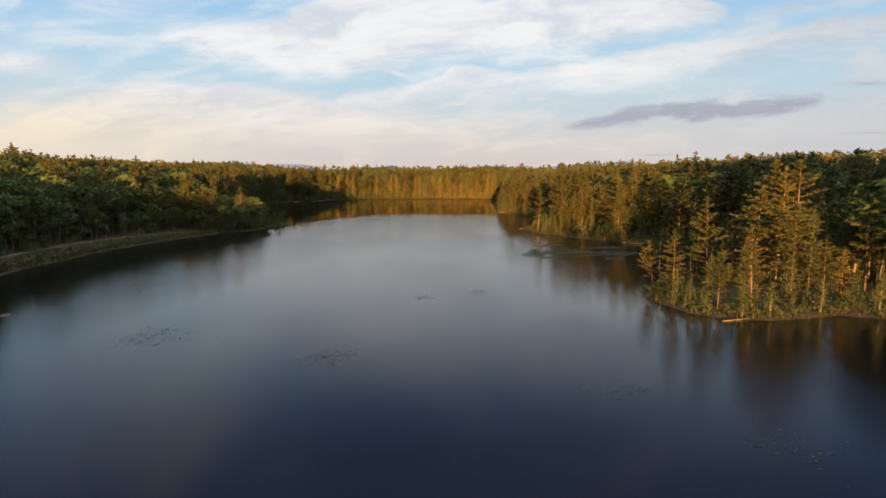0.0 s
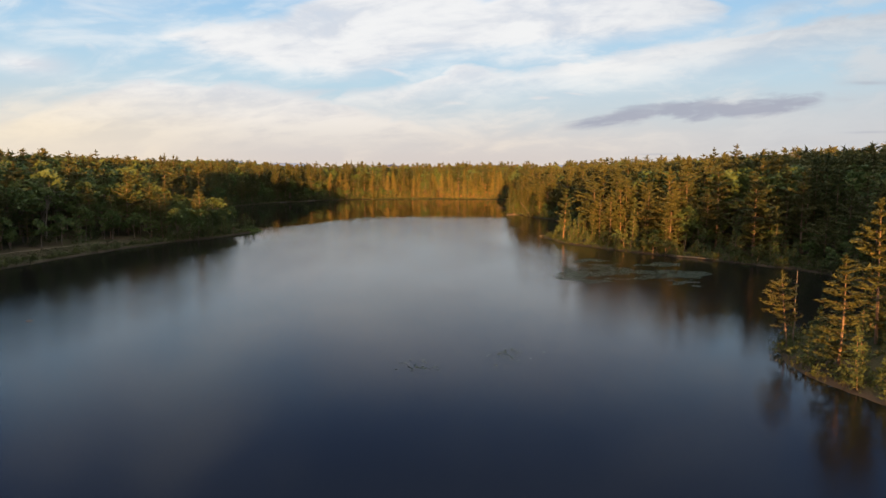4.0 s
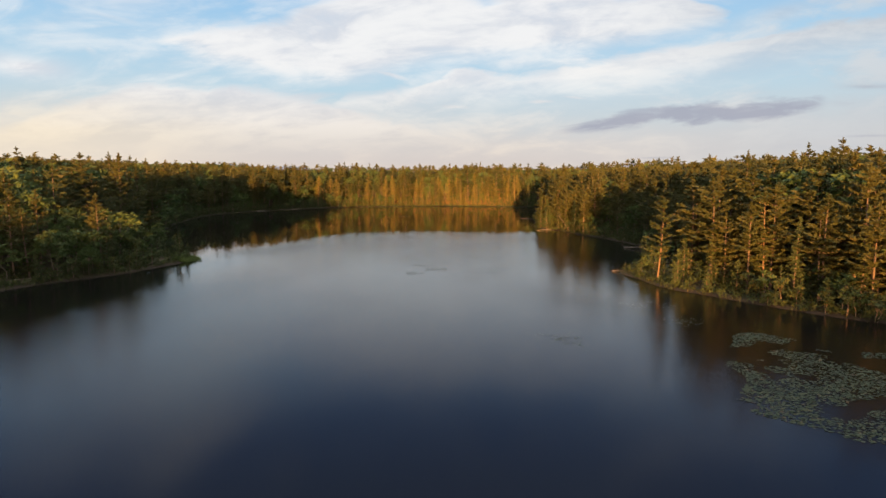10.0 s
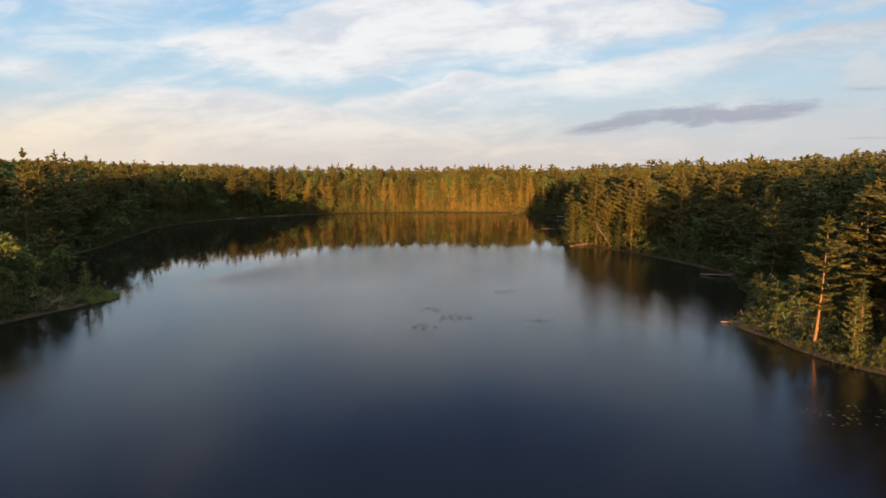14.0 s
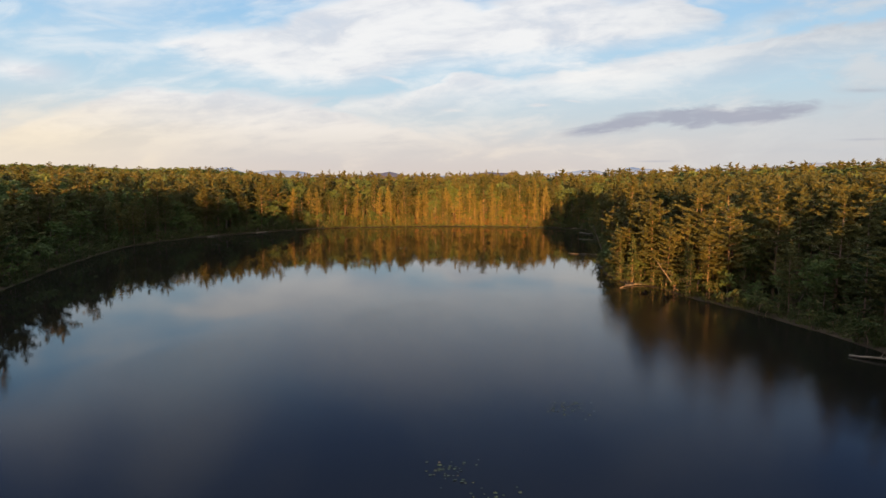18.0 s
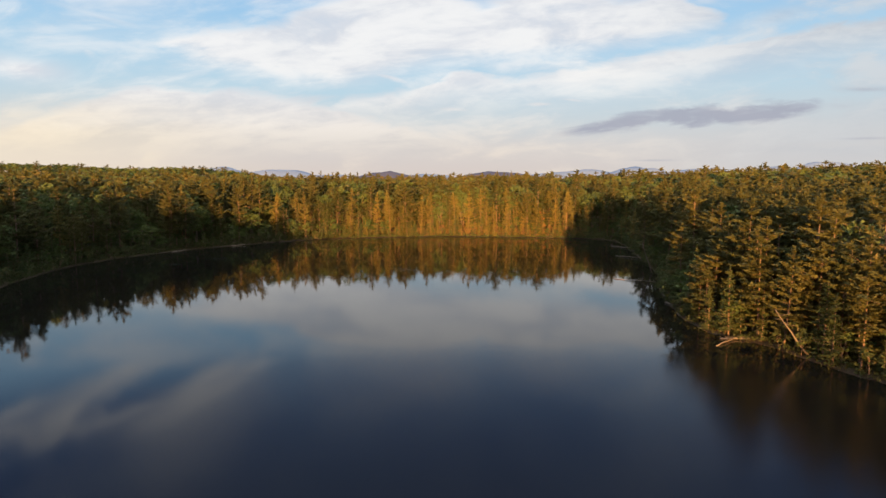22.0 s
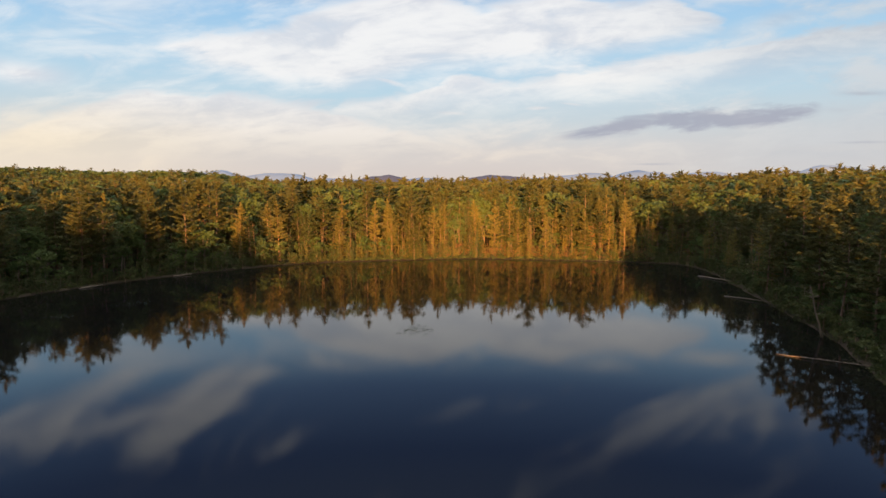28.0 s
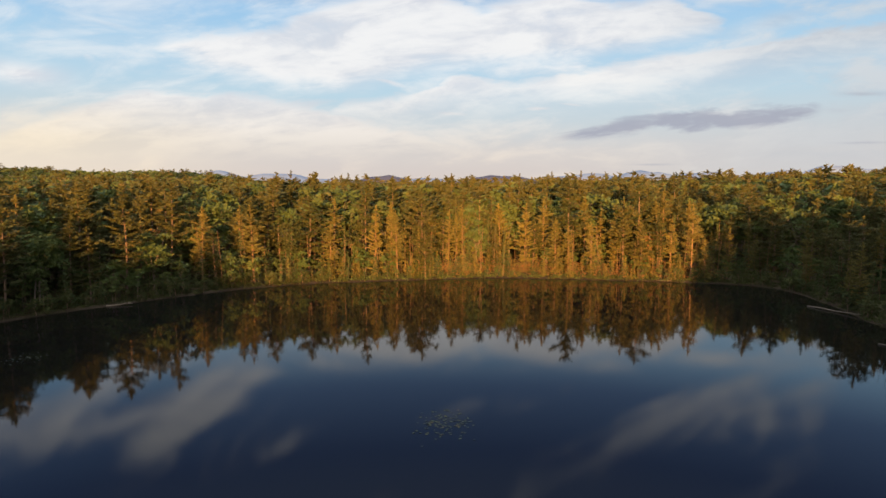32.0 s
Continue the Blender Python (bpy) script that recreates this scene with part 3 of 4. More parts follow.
# ---- trees: where they stand ----
def sown(x0, x1, y0, y1, step, seed, keep):
    """Jittered grid of places on land with their distance from the shore; keep(x, y, d) picks."""
    rng = np.random.default_rng(seed)
    x, y = np.meshgrid(np.arange(x0, x1, step), np.arange(y0, y1, step))
    x = x.ravel() + rng.uniform(-0.46, 0.46, x.size) * step
    y = y.ravel() + rng.uniform(-0.46, 0.46, y.size) * step
    d = inland(x, y)
    ok = keep(x, y, d)
    x, y, d = x[ok], y[ok], d[ok]
    return np.stack([x, y, height(x, y, d), d], 1)


def in_view(x, y, margin=12):
    return np.abs(x + 6) < 0.72 * (y + 0) + margin


def plant(what, x, y, z, h, base_h, rng, width=1.0, label="", group=""):
    trunk, crown = what.shapes[int(rng.integers(len(what.shapes)))]
    root = new(what.name)
    s = h / base_h
    root.matrix_basis = Matrix.LocRotScale((x, y, z), Euler((rng.normal() * 0.02, rng.normal() * 0.02, rng.uniform(0, 6.28))), (s * width, s * width, s))
    for part_name, me in (("trunk", trunk), ("crown", crown)):
        new(part_name, me).parent = root
    return tagged(root, label or what.label, what.category, group or what.name.replace("_", " ") + "s round the lake")


def bulk(name, label, category, spots, variants, mats, seed):
    """Many trees of the deep woods in one mesh each for wood and crown. spots: x, y, z, scale, width."""
    rng = np.random.default_rng(seed)
    root = tagged(new(name), label, category, kind="stuff")
    pick, turn = rng.integers(len(variants), size=len(spots)), rng.uniform(0, 6.28, len(spots))
    for which, part_name in ((0, "trunks"), (1, "crowns")):
        vs, fs, ts, ns, n = [], [], [], [], 0
        for (x, y, z, s, w), p, a in zip(spots, pick, turn):
            v, f = variants[p][which][:2]
            c, q = math.cos(a), math.sin(a)
            if which:
                o = variants[p][1][2]
                ns.append(np.stack([o[:, 0] * c - o[:, 1] * q, o[:, 0] * q + o[:, 1] * c, o[:, 2]], 1))
            c, q = c * s * w, q * s * w
            vs.append(np.stack([v[:, 0] * c - v[:, 1] * q + x, v[:, 0] * q + v[:, 1] * c + y, v[:, 2] * s + z], 1))
            fs.append(f + n), ts.append(np.full(len(v), rng.random()))
            n += len(v)
        new(part_name, mesh_of(name + "_" + part_name, np.concatenate(vs), np.concatenate(fs), mats[which], tone=np.concatenate(ts),
                                normal=np.concatenate(ns) if which else None)).parent = root
    return root


def vigour(x, y):
    """Share of full height that the trees of a stretch reach: low on the near cape and the points."""
    f = 1.0
    if x > 36 and y > 398:
        f = 0.74
    elif x > 0 and y < 128:
        f = 0.54 + 0.46 * min(1.0, max(0.0, (x - 38) / 10)) * min(1.0, max(0.0, (y - 86) / 9))
    elif x > 0 and y < 215:
        f = 0.88 + 0.06 * min(1.0, max(0.0, (x - 32) / 16))
    elif x > 0 and y < 281:
        f = 0.86
    elif x > 0 and y < 340:
        f = 0.9
    elif x < -40 and y < 260:
        f = 0.80
    return f


rng = np.random.default_rng(5)
# tall pines that stand clear of the skyline: place and height of the tip above the lake
TIPS = [(110, 278, 27.5), (104, 286, 26.5), (-150, 312, 26.5), (-124, 328, 24.6), (-131, 335, 25.7), (-66.6, 488, 25.3), (17, 480, 25.0),
        (-122, 485, 24.4), (149, 560, 27.0), (-57, 540, 25.5), (48, 492, 24.6), (-20, 476, 24.2), (-80, 240, 21.8), (-97, 293, 22.0), (-2, 470, 24.0), (30, 474, 23.8), (-90, 455, 23.5)]
for x, y, tip in TIPS:
    z = float(height(x, y)[0])
    plant(PINE, x, y, z, tip - z, 20, rng, 0.95, "old white pine whose ragged crown stands above the skyline")

def bank(x, y, d):
    """The open strip between the western path and the water."""
    return (x < -68) & (y > 108) & (y < 191) & (d < 10.5)


front = sown(-175, 150, 40, 475, 4.7, 11, lambda x, y, d: (d > np.where((x > 0) & (y < 216), 2.3, 0.9)) & (d < 17) & in_view(x, y) & (np.hypot(x + 54, y - 219) > 10) & (np.hypot(x - 32, y - 96) > 4.5) & ~((x > 0) & (x < np.maximum(31, 34 + (y - 205) * 0.55)) & (y > 176) & (y < 216)) & ~bank(x, y, d))
second = sown(-260, 260, -60, 560, 4.8, 12, lambda x, y, d: (d >= 17) & (d < 75) & in_view(x, y, 50))
# woods beyond the view, which shade the western bank
aside = sown(-170, -55, -230, 118, 6.2, 14, lambda x, y, d: (d >= 2) & (d < 75) & ~in_view(x, y, 20))
# unseen woods on the eastern mainland behind the cape, added to shade the eastern bank
east = sown(54, 190, -220, 112, 6.0, 16, lambda x, y, d: (d >= 2) & (d < 80) & ~in_view(x, y, 12))
around = sown(-420, 420, -470, 330, 14.0, 18, lambda x, y, d: (d >= np.where(y < -300, 6, 75)) & ~in_view(x, y, 60) & (y > -455))
deep = sown(-640, 640, 40, 760, 12.0, 13, lambda x, y, d: (d >= 75) & in_view(x, y, 60))
remote = sown(-1060, 1060, 760, 1450, 19.0, 15, lambda x, y, d: in_view(x, y, 20))
deep = np.concatenate([deep, remote, around])
counts = dict(pine=len(TIPS), slim=0, spruce=0, leafy=0)
spare = []
for x, y, z, d in front[np.argsort(np.abs(front[:, 3] - 3))]:
    r = rng.random()
    if y > 380 and x > -75:
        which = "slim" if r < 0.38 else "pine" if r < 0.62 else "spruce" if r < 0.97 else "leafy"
    elif x > 0 and y < 116:
        which = "pine" if r < 0.34 else "slim" if r < 0.42 else "spruce"
    elif x < -40 and y < 250:
        which = "pine" if r < 0.46 else "spruce" if r < 0.60 else "leafy"
    else:
        which = "pine" if r < 0.45 else "slim" if r < 0.48 and x < 0 else "spruce" if r < 0.82 else "leafy"
    on_point = x > 0 and 178 < y < 214
    if on_point and which == "leafy":
        which = "pine"
    edge = min(1.0, 0.72 + d * 0.04) * vigour(x, y)
    counts[which] += 1
    if counts[which] > 300:
        spare.append((x, y, z, d))
        continue
    if which == "pine":
        plant(PINE, x, y, z, rng.uniform(12.5, 19.3 if x > 0 and 128 < y < 216 else 21.5) * edge, 20, rng, rng.uniform(1.1, 1.55))
    elif which == "slim":
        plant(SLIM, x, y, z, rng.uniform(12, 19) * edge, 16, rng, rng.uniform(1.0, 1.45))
    elif which == "spruce":
        plant(SPRUCE, x, y, z, rng.uniform(4.5, 15) * edge, 12, rng)
    else:
        plant(LEAFY, x, y, z, rng.uniform(7, 13) * edge, 14, rng, 1.25 if x < 0 else 1.0)

# the point stands full of trees down to the water
tip_spots = sown(24, 42, 276, 306, 2.4, 20, lambda x, y, d: (d > 0.4) & (d < 7))
for x, y, z, d in tip_spots[rng.permutation(len(tip_spots))[:44]]:
    if rng.random() < 0.45:
        plant(SPRUCE, x, y, z, rng.uniform(5, 10), 12, rng, 1.25, "bushy spruce leaning over the water at the point")
    else:
        plant(PINE, x, y, z, rng.uniform(6, 10) if x < 31 else rng.uniform(10, 16), 20, rng, 1.2, "white pine crowding the lit point")

# the second point: tall pines close together behind the shore, with firs between
point = sown(26, 60, 170, 214, 3.1, 23, lambda x, y, d: (d > 3.0) & (d < 16) & (x > np.maximum(31, 34 + (y - 205) * 0.55)))
for x, y, z, d in point[rng.permutation(len(point))[:36]]:
    if rng.random() < 0.35:
        plant(SPRUCE, x, y, z, rng.uniform(5, 11), 12, rng, 1.2, "dense spruce among the pines of the point")
    else:
        plant(PINE, x, y, z, rng.uniform(12, 17.5), 20, rng, rng.uniform(1.25, 1.55), "white pine standing close among others on the point")

saplings = sown(-175, 150, 40, 475, 3.2, 17, lambda x, y, d: (d > 0.5) & (d < 4.5) & in_view(x, y) & ~bank(x, y, d))
for x, y, z, d in saplings[rng.permutation(len(saplings))[:290]]:
    plant(FIR, x, y, z, rng.uniform(1.6, 5.0), 4, rng)

MID = [conifer(100 + i, 20, b, r, 0.8, 0.02, 1.3, 5, 4, 3, 1.2, limbs=False, ragged=0.5) for i, (b, r) in enumerate(((0.25, 3.6), (0.32, 3.3), (0.2, 3.9), (0.3, 4.2)))]
FINE = [conifer(110 + i, 20, b, r, 0.8, 0.02, 1.15, 5, 6, 4, 0.82, limbs=False, ragged=0.5) for i, (b, r) in enumerate(((0.25, 3.6), (0.32, 3.3), (0.2, 3.9), (0.3, 4.2)))]
FINE_LEAF = [broadleaf(130 + i, 15, r, 16, 26, 0.62, 2) for i, r in enumerate((4.2, 4.8, 3.8))]
MID_LEAF = [broadleaf(120 + i, 15, r, 12, 21, 0.82, 2) for i, r in enumerate((4.2, 4.8, 3.8))]
LOW = [conifer(140 + i, 20, 0.3, r, 0.9, 0.0, 2.4, 4, 2, 3, 1.9, limbs=False) for i, r in enumerate((3.8, 4.4, 4.0))]
LOW_LEAF = [broadleaf(150 + i, 16, r, 5, 8, 2.1, 2) for i, r in enumerate((4.6, 5.2))]
pick = rng.random(len(second)) < np.where((second[:, 0] < -60) & (second[:, 1] < 400), 0.4, np.where((second[:, 0] > 40) & (second[:, 1] < 425), np.where(second[:, 1] < 190, 0.55, 0.88), 0.65))
sp = np.array([(x, y, z, (0.70 + 0.42 * rng.beta(1.7, 2.6)) * (0.6 + 0.4 * vigour(x, y)), rng.uniform(1.0, 1.4)) for x, y, z, d in second])
tall = (second[:, 0] > 34) & (second[:, 1] > 135) & (second[:, 1] < 290)      # the old stand behind the eastern point
sp[tall, 3] *= np.where(second[tall, 1] > 212, 0.92, 1.03)
even = (second[:, 0] > 40) & (second[:, 1] < 425)      # the eastern woods have an even canopy
sp[even, 3] = 0.84 + (sp[even, 3] - 0.84) * 0.22
sp[(second[:, 0] > 45) & (second[:, 1] < 215), 3] *= 1.09
sp[~pick, 3] *= 1.18
spare_spots = np.array([(x, y, z, rng.uniform(0.65, 1.0) * vigour(x, y), 1.0) for x, y, z, d in spare]) if spare else np.zeros((0, 5))
# unseen trees just beside the view, added so that no sun leaks past them
beside = in_view(east[:, 0], east[:, 1], 26)
rim = np.array([(x, y, z, rng.uniform(0.85, 1.1), 1.2) for x, y, z, d in east[beside]])
# eastern trees raised to deepen the shade, western ones lowered to let sun through
wings = np.array([(x, y, z, rng.uniform(0.85, 1.1) * (1.34 if x > 0 else 0.67), 1.5) for x, y, z, d in np.concatenate([aside, east[~beside]])])
close = second[:, 3] < 34
bulk("pine_wood", "pine wood close behind the shore trees", "forest", np.concatenate([sp[pick & close], spare_spots, rim]), FINE, (M_BARK, M_PINE), 46)
bulk("leafy_wood", "green leafy wood close behind the shore trees", "forest", sp[~pick & close], FINE_LEAF, (M_PALE, M_LEAF), 47)
bulk("pine_forest", "dense pine forest rising behind the lake shore", "forest", sp[pick & ~close], MID, (M_BARK, M_PINE), 21)
bulk("outer_pine_forest", "unseen pine woods on the southern shores, added to shade the banks", "forest", wings, LOW, (M_BARK, M_PINE), 49)
bulk("leafy_forest", "dense green leafy forest rising behind the lake shore", "forest", sp[~pick & ~close], MID_LEAF, (M_PALE, M_LEAF), 22)
# younger growth that fills the wood's edge down to the bank
LITTLE_LEAF = [broadleaf(160 + i, 6, r, 8, 16, 0.5, 2) for i, r in enumerate((2.0, 2.5, 1.7))]
LITTLE_FIR = [conifer(170 + i, 6, 0.03, r, 0.9, -0.1, 0.6, 4, 3, 3, 0.6, limbs=False, ragged=0.25, shape="spruce") for i, r in enumerate((1.5, 1.2, 1.8))]
foot = sown(-55, 40, 436, 462, 2.6, 39, lambda x, y, d: (d > 0.8) & (d < 9))
edge_spots = sown(-175, 150, 40, 475, 3.6, 19, lambda x, y, d: (d > 0.8) & (d < 20) & in_view(x, y) & (np.hypot(x + 54, y - 219) > 7) & ~((d < 3.5) & (x > 0) & (y > 183) & (y < 212)) & ~bank(x, y, d))
pick = rng.random(len(edge_spots)) < np.where((edge_spots[:, 0] > 0) & (edge_spots[:, 1] < 116), 0.95, 0.5)
sp = np.array([(x, y, z, rng.uniform(0.4, 1.15) * (0.45 + 0.55 * min(1.0, d / (6 if x > -40 else 1.5))) * (0.55 if x > 0 and y < 128 else 0.8 if x > 0 and 178 < y < 214 else 1.0), rng.uniform(0.9, 1.3)) for x, y, z, d in edge_spots])
low = np.array([(x, y, z, rng.uniform(0.35, 0.95), rng.uniform(0.8, 1.1)) for x, y, z, d in foot])
# same firs in the brighter needles, whose colour carries the sun on them
bulk("fir_thicket", "low sunlit firs at the foot of the far pines", "young trees", low, LITTLE_FIR, (M_BARK, M_LIT_NEEDLE), 48)
bulk("young_firs", "thick young firs filling the edge of the woods", "young trees", sp[pick], LITTLE_FIR, (M_BARK, M_SPRUCE), 25)
bulk("young_leafy_trees", "low leafy young trees filling the edge of the woods", "young trees", sp[~pick], LITTLE_LEAF, (M_PALE, M_LEAF), 26)
hang = sown(-120, 110, 40, 440, 2.1, 63, lambda x, y, d: (d > 0.1) & (d < 2.4) & in_view(x, y) & ~bank(x, y, d) & (np.hypot(x + 54, y - 219) > 9) & ~((x > 0) & (y < 116)) & ~((x > 0) & (x < 36) & (y > 180) & (y < 214)))
sp = np.array([(x, y, z - 0.2, rng.uniform(0.28, 0.62), rng.uniform(1.0, 1.4)) for x, y, z, d in hang])
bulk("shore_alders", "low dark green alders overhanging the water's edge", "shrubs", sp, LITTLE_LEAF, (M_BARK, M_SHADED_SHRUB), 64)
pick = rng.random(len(deep)) < np.where(deep[:, 0] < -60, 0.2, 0.3)
sp = np.array([(x, y, z, rng.uniform(0.74, 1.02), rng.uniform(1.25, 1.8) * (1.35 if y > 760 or y < 40 else 1.0)) for x, y, z, d in deep])
bulk("far_pine_forest", "distant pine woods on the low hills", "forest", sp[pick], LOW, (M_BARK, M_PINE), 23)
bulk("far_leafy_forest", "distant leafy woods on the low hills", "forest", sp[~pick], LOW_LEAF, (M_PALE, M_LEAF), 24)


# ---- pole-stage stems crowding the sunlit northern edge ----
def pole_stems(spots, seed):
    rng = np.random.default_rng(seed)
    made = []
    for x, y, z, d in spots:
        h, r = rng.uniform(5, 13), rng.uniform(0.04, 0.085)
        lean = rng.normal(size=2) * 0.05 * h
        made.append(tube([(x, y, z - 0.3), (x + lean[0] * 0.4, y + lean[1] * 0.4, z + h * 0.5), (x + lean[0], y + lean[1], z + h)], [r, r * 0.75, 0.02], 4))
        for _ in range(3):
            a, q, ln = rng.uniform(0, 6.28), rng.uniform(0.35, 0.9), rng.uniform(0.4, 1.0)
            p = np.array((x + lean[0] * q, y + lean[1] * q, z + h * q))
            made.append(tube([p, p + np.array((math.cos(a) * ln, math.sin(a) * ln, 0.15))], [0.03, 0.01], 3))
    tagged(new("pole_stems", mesh_of("pole_stems", *merge(made), M_WARM)), "thicket of thin bare young trunks between the shore pines", "tree trunks", kind="stuff")


pole_stems(sown(-70, 60, 395, 475, 4.4, 27, lambda x, y, d: (d > 2.0) & (d < 15)), 28)


# ---- undergrowth along the shore ----
def scrub(name, label, category, spots, make, mat, seed):
    """One mesh of many low plants; make(rng, x, y, z) gives the spray points, aims and sizes of one of them."""
    rng = np.random.default_rng(seed)
    at, aim, sizes = zip(*(make(rng, x, y, z) for x, y, z, d in spots))
    v, f, o = tufts(rng, np.concatenate(at), np.concatenate(aim), np.concatenate(sizes), 4, 0.8, 0.34 if make is bush else 0.10)
    return tagged(new(name, mesh_of(name, v, f, mat, tone=np.repeat(np.random.default_rng(seed).random(len(v) // 12 + 1), 12)[:len(v)], normal=o if make is bush else None)), label, category, kind="stuff")


def bush(rng, x, y, z):
    h, r, n = rng.uniform(0.35, 1.5), rng.uniform(0.5, 1.1), 30
    d = rng.normal(size=(n, 3))
    d /= np.linalg.norm(d, axis=1, keepdims=True)
    d[:, 2] = np.abs(d[:, 2])
    p = np.array((x, y, z)) + d * np.array((r, r, h)) * rng.uniform(0.55, 1.0, (n, 1))
    return p, d, rng.uniform(0.16, 0.32, n)


def heath(rng, x, y, z):
    n = 22
    d = rng.normal(size=(n, 3))
    d /= np.linalg.norm(d, axis=1, keepdims=True)
    d[:, 2] = np.abs(d[:, 2])
    p = np.array((x, y, z)) + d * np.array((0.8, 0.8, rng.uniform(0.15, 0.4))) * rng.uniform(0.4, 1.0, (n, 1))
    return p, d, rng.uniform(0.14, 0.28, n)


def dry(rng, x, y, z):
    n, h = 26, rng.uniform(0.8, 3.6)
    p = np.array((x, y, z)) + np.stack([rng.normal(size=n) * 0.45, rng.normal(size=n) * 0.45, rng.uniform(0.1, h, n)], 1)
    return p, rng.normal(size=(n, 3)) * 0.6, rng.uniform(0.2, 0.45, n)


def sedge(rng, x, y, z):
    n = 14
    p = np.array((x, y, z)) + np.stack([rng.normal(size=n) * 0.5, rng.normal(size=n) * 0.5, rng.uniform(0.0, 0.25, n)], 1)
    return p, np.tile((0, 0, 1.8), (n, 1)), rng.uniform(0.2, 0.4, n)


near = lambda lo, hi: (lambda x, y, d: (d > lo) & (d < hi) & in_view(x, y))
scrub("shore_shrubs", "low green shrubs crowding the bank under the trees", "shrubs", np.concatenate([sown(-175, 150, 40, 475, 2.3, 31, lambda x, y, d: near(2.5, 9.0)(x, y, d) & ~bank(x, y, d)), sown(-120, 110, 40, 460, 1.35, 36, near(0.35, 2.5))]), bush, M_SHADED_SHRUB, 32)
scrub("bank_heath", "low dark brown-green heath covering the open western bank", "shrubs", sown(-100, -66, 106, 193, 1.15, 67, lambda x, y, d: bank(x, y, d) & (d > 1.0) & (d < 8.8)), heath, M_HEATH, 68)
# dead brush, spread wide so its rust colour also carries the low sun's orange
scrub("dry_brush", "rust-brown dry brush and twigs at the foot of the far pines, adding to their sunlit glow", "brush", sown(-22, 40, 438, 470, 1.7, 37, lambda x, y, d: (d > 0.8) & (d < 12)), dry, M_RUST, 38)
scrub("shore_sedge", "yellow-green sedge and grass along the waterline", "grass", sown(-120, 110, 40, 460, 1.1, 33, near(0.0, 1.0)), sedge, M_SEDGE, 34)


def reed(rng, x, y, z):
    n = 14
    p = np.array((x, y, z)) + np.stack([rng.normal(size=n) * 0.3, rng.normal(size=n) * 0.3, rng.uniform(0.0, 0.35, n)], 1)
    return p, np.tile((0, 0, 1.6), (n, 1)), rng.uniform(0.3, 0.65, n)


scrub("spit_grass", "bright green grass tussocks on the low tip of the spit", "grass", sown(-64, -52, 214, 224, 0.55, 61, lambda x, y, d: (d > -0.9) & (d < 2.2) & (np.hypot(x + 56, y - 219.5) < 4.5)), reed, M_REED, 62)
# sedge in the brighter reed colour, which paints in the strip's sunlit glow
scrub("lit_grass", "sunlit green grass along the foot of the far woods", "grass", sown(-45, 44, 428, 450, 1.5, 65, lambda x, y, d: (d > 0.2) & (d < 2.0)), sedge, M_REED, 66)


# ---- water lilies ----
def lily_pads(name_label, spots, seed):
    """Floating leaves: notched discs lying on the water."""
    rng = np.random.default_rng(seed)
    vs, fs, n = [], [], 0
    for x, y in spots:
        r, a0 = rng.uniform(0.07, 0.14), rng.uniform(0, 6.28)
        a = a0 + np.linspace(0.25, 6.03, 8)
        tilt = rng.uniform(0, 0.02)
        ring = np.stack([x + r * np.cos(a), y + r * 0.9 * np.sin(a), 0.014 + tilt * (1 + np.cos(a - a0))], 1)
        vs.append(np.concatenate([[(x, y, 0.012)], ring]))
        fs.append(n + np.stack([np.zeros(7, int), np.arange(1, 8), np.arange(2, 9)], 1))
        n += 9
    return tagged(new("lily_pads", mesh_of("lily_pads", np.concatenate(vs), np.concatenate(fs), M_PAD)), name_label, "water lilies", kind="stuff")


lr = np.random.default_rng(41)
cand = np.stack([lr.uniform(16, 52, 110000), lr.uniform(104, 168, 110000)], 1)
wet = inland(cand[:, 0], cand[:, 1]) < -3.0
raft = []
for x, y in cand[wet]:
    rim = math.hypot((x - 30.0) / 13.0, (y - 143.5) / 14.5) + 0.34 * noise.noise((x * 0.13, y * 0.12, 1.0))
    gap = noise.noise((x * 0.10 + y * 0.04, y * 0.19 - x * 0.06, 2.0)) + 0.45 * noise.noise((x * 0.5, y * 0.5, 5.0))
    if rim < 1.0 and gap > -0.12 + 0.3 * max(0.0, rim - 0.5) and lr.random() < 0.34 + 0.8 * max(0.0, gap):
        raft.append((x, y))
lily_pads("broad raft of green lily pads lying on the dark bay water", raft, 42)
for x, y, r, n in ((-11.4, 60.6, 3.0, 90), (-9.4, 211.8, 1.8, 40), (-6.4, 206.8, 2.4, 70), (-10, 201.7, 2.0, 50), (3.3, 204.7, 1.8, 30), (19.7, 174.7, 1.6, 24),
                   (23.5, 175.2, 2.0, 34), (22.6, 165.4, 2.4, 60), (7.2, 157.7, 2.2, 45), (-3, 90.7, 1.8, 36), (5.3, 94.5, 2.2, 40), (1.2, 224.3, 2.0, 40),
                   (-21.7, 356.5, 3.0, 130), (23, 40, 3.0, 50), (15, 51, 2.4, 40), (-74, 378, 2.6, 60), (-81, 366, 2.0, 30), (33, 277, 1.0, 8), (-32, 68.5, 4.5, 170)):
    lily_pads("small scattered patch of lily pads on open water", [(x + lr.normal() * r * 0.5, y + lr.normal() * r * 0.55) for _ in range(n)], int(n + abs(x) * 10))


# ---- fallen and dead wood, rocks, path ----
def part(name, v, f, mat, parent, label=""):
    """One mesh under a thing."""
    ob = new(name, mesh_of(name, v, f, mat, True))
    ob.parent = parent
    return tagged(ob, label)


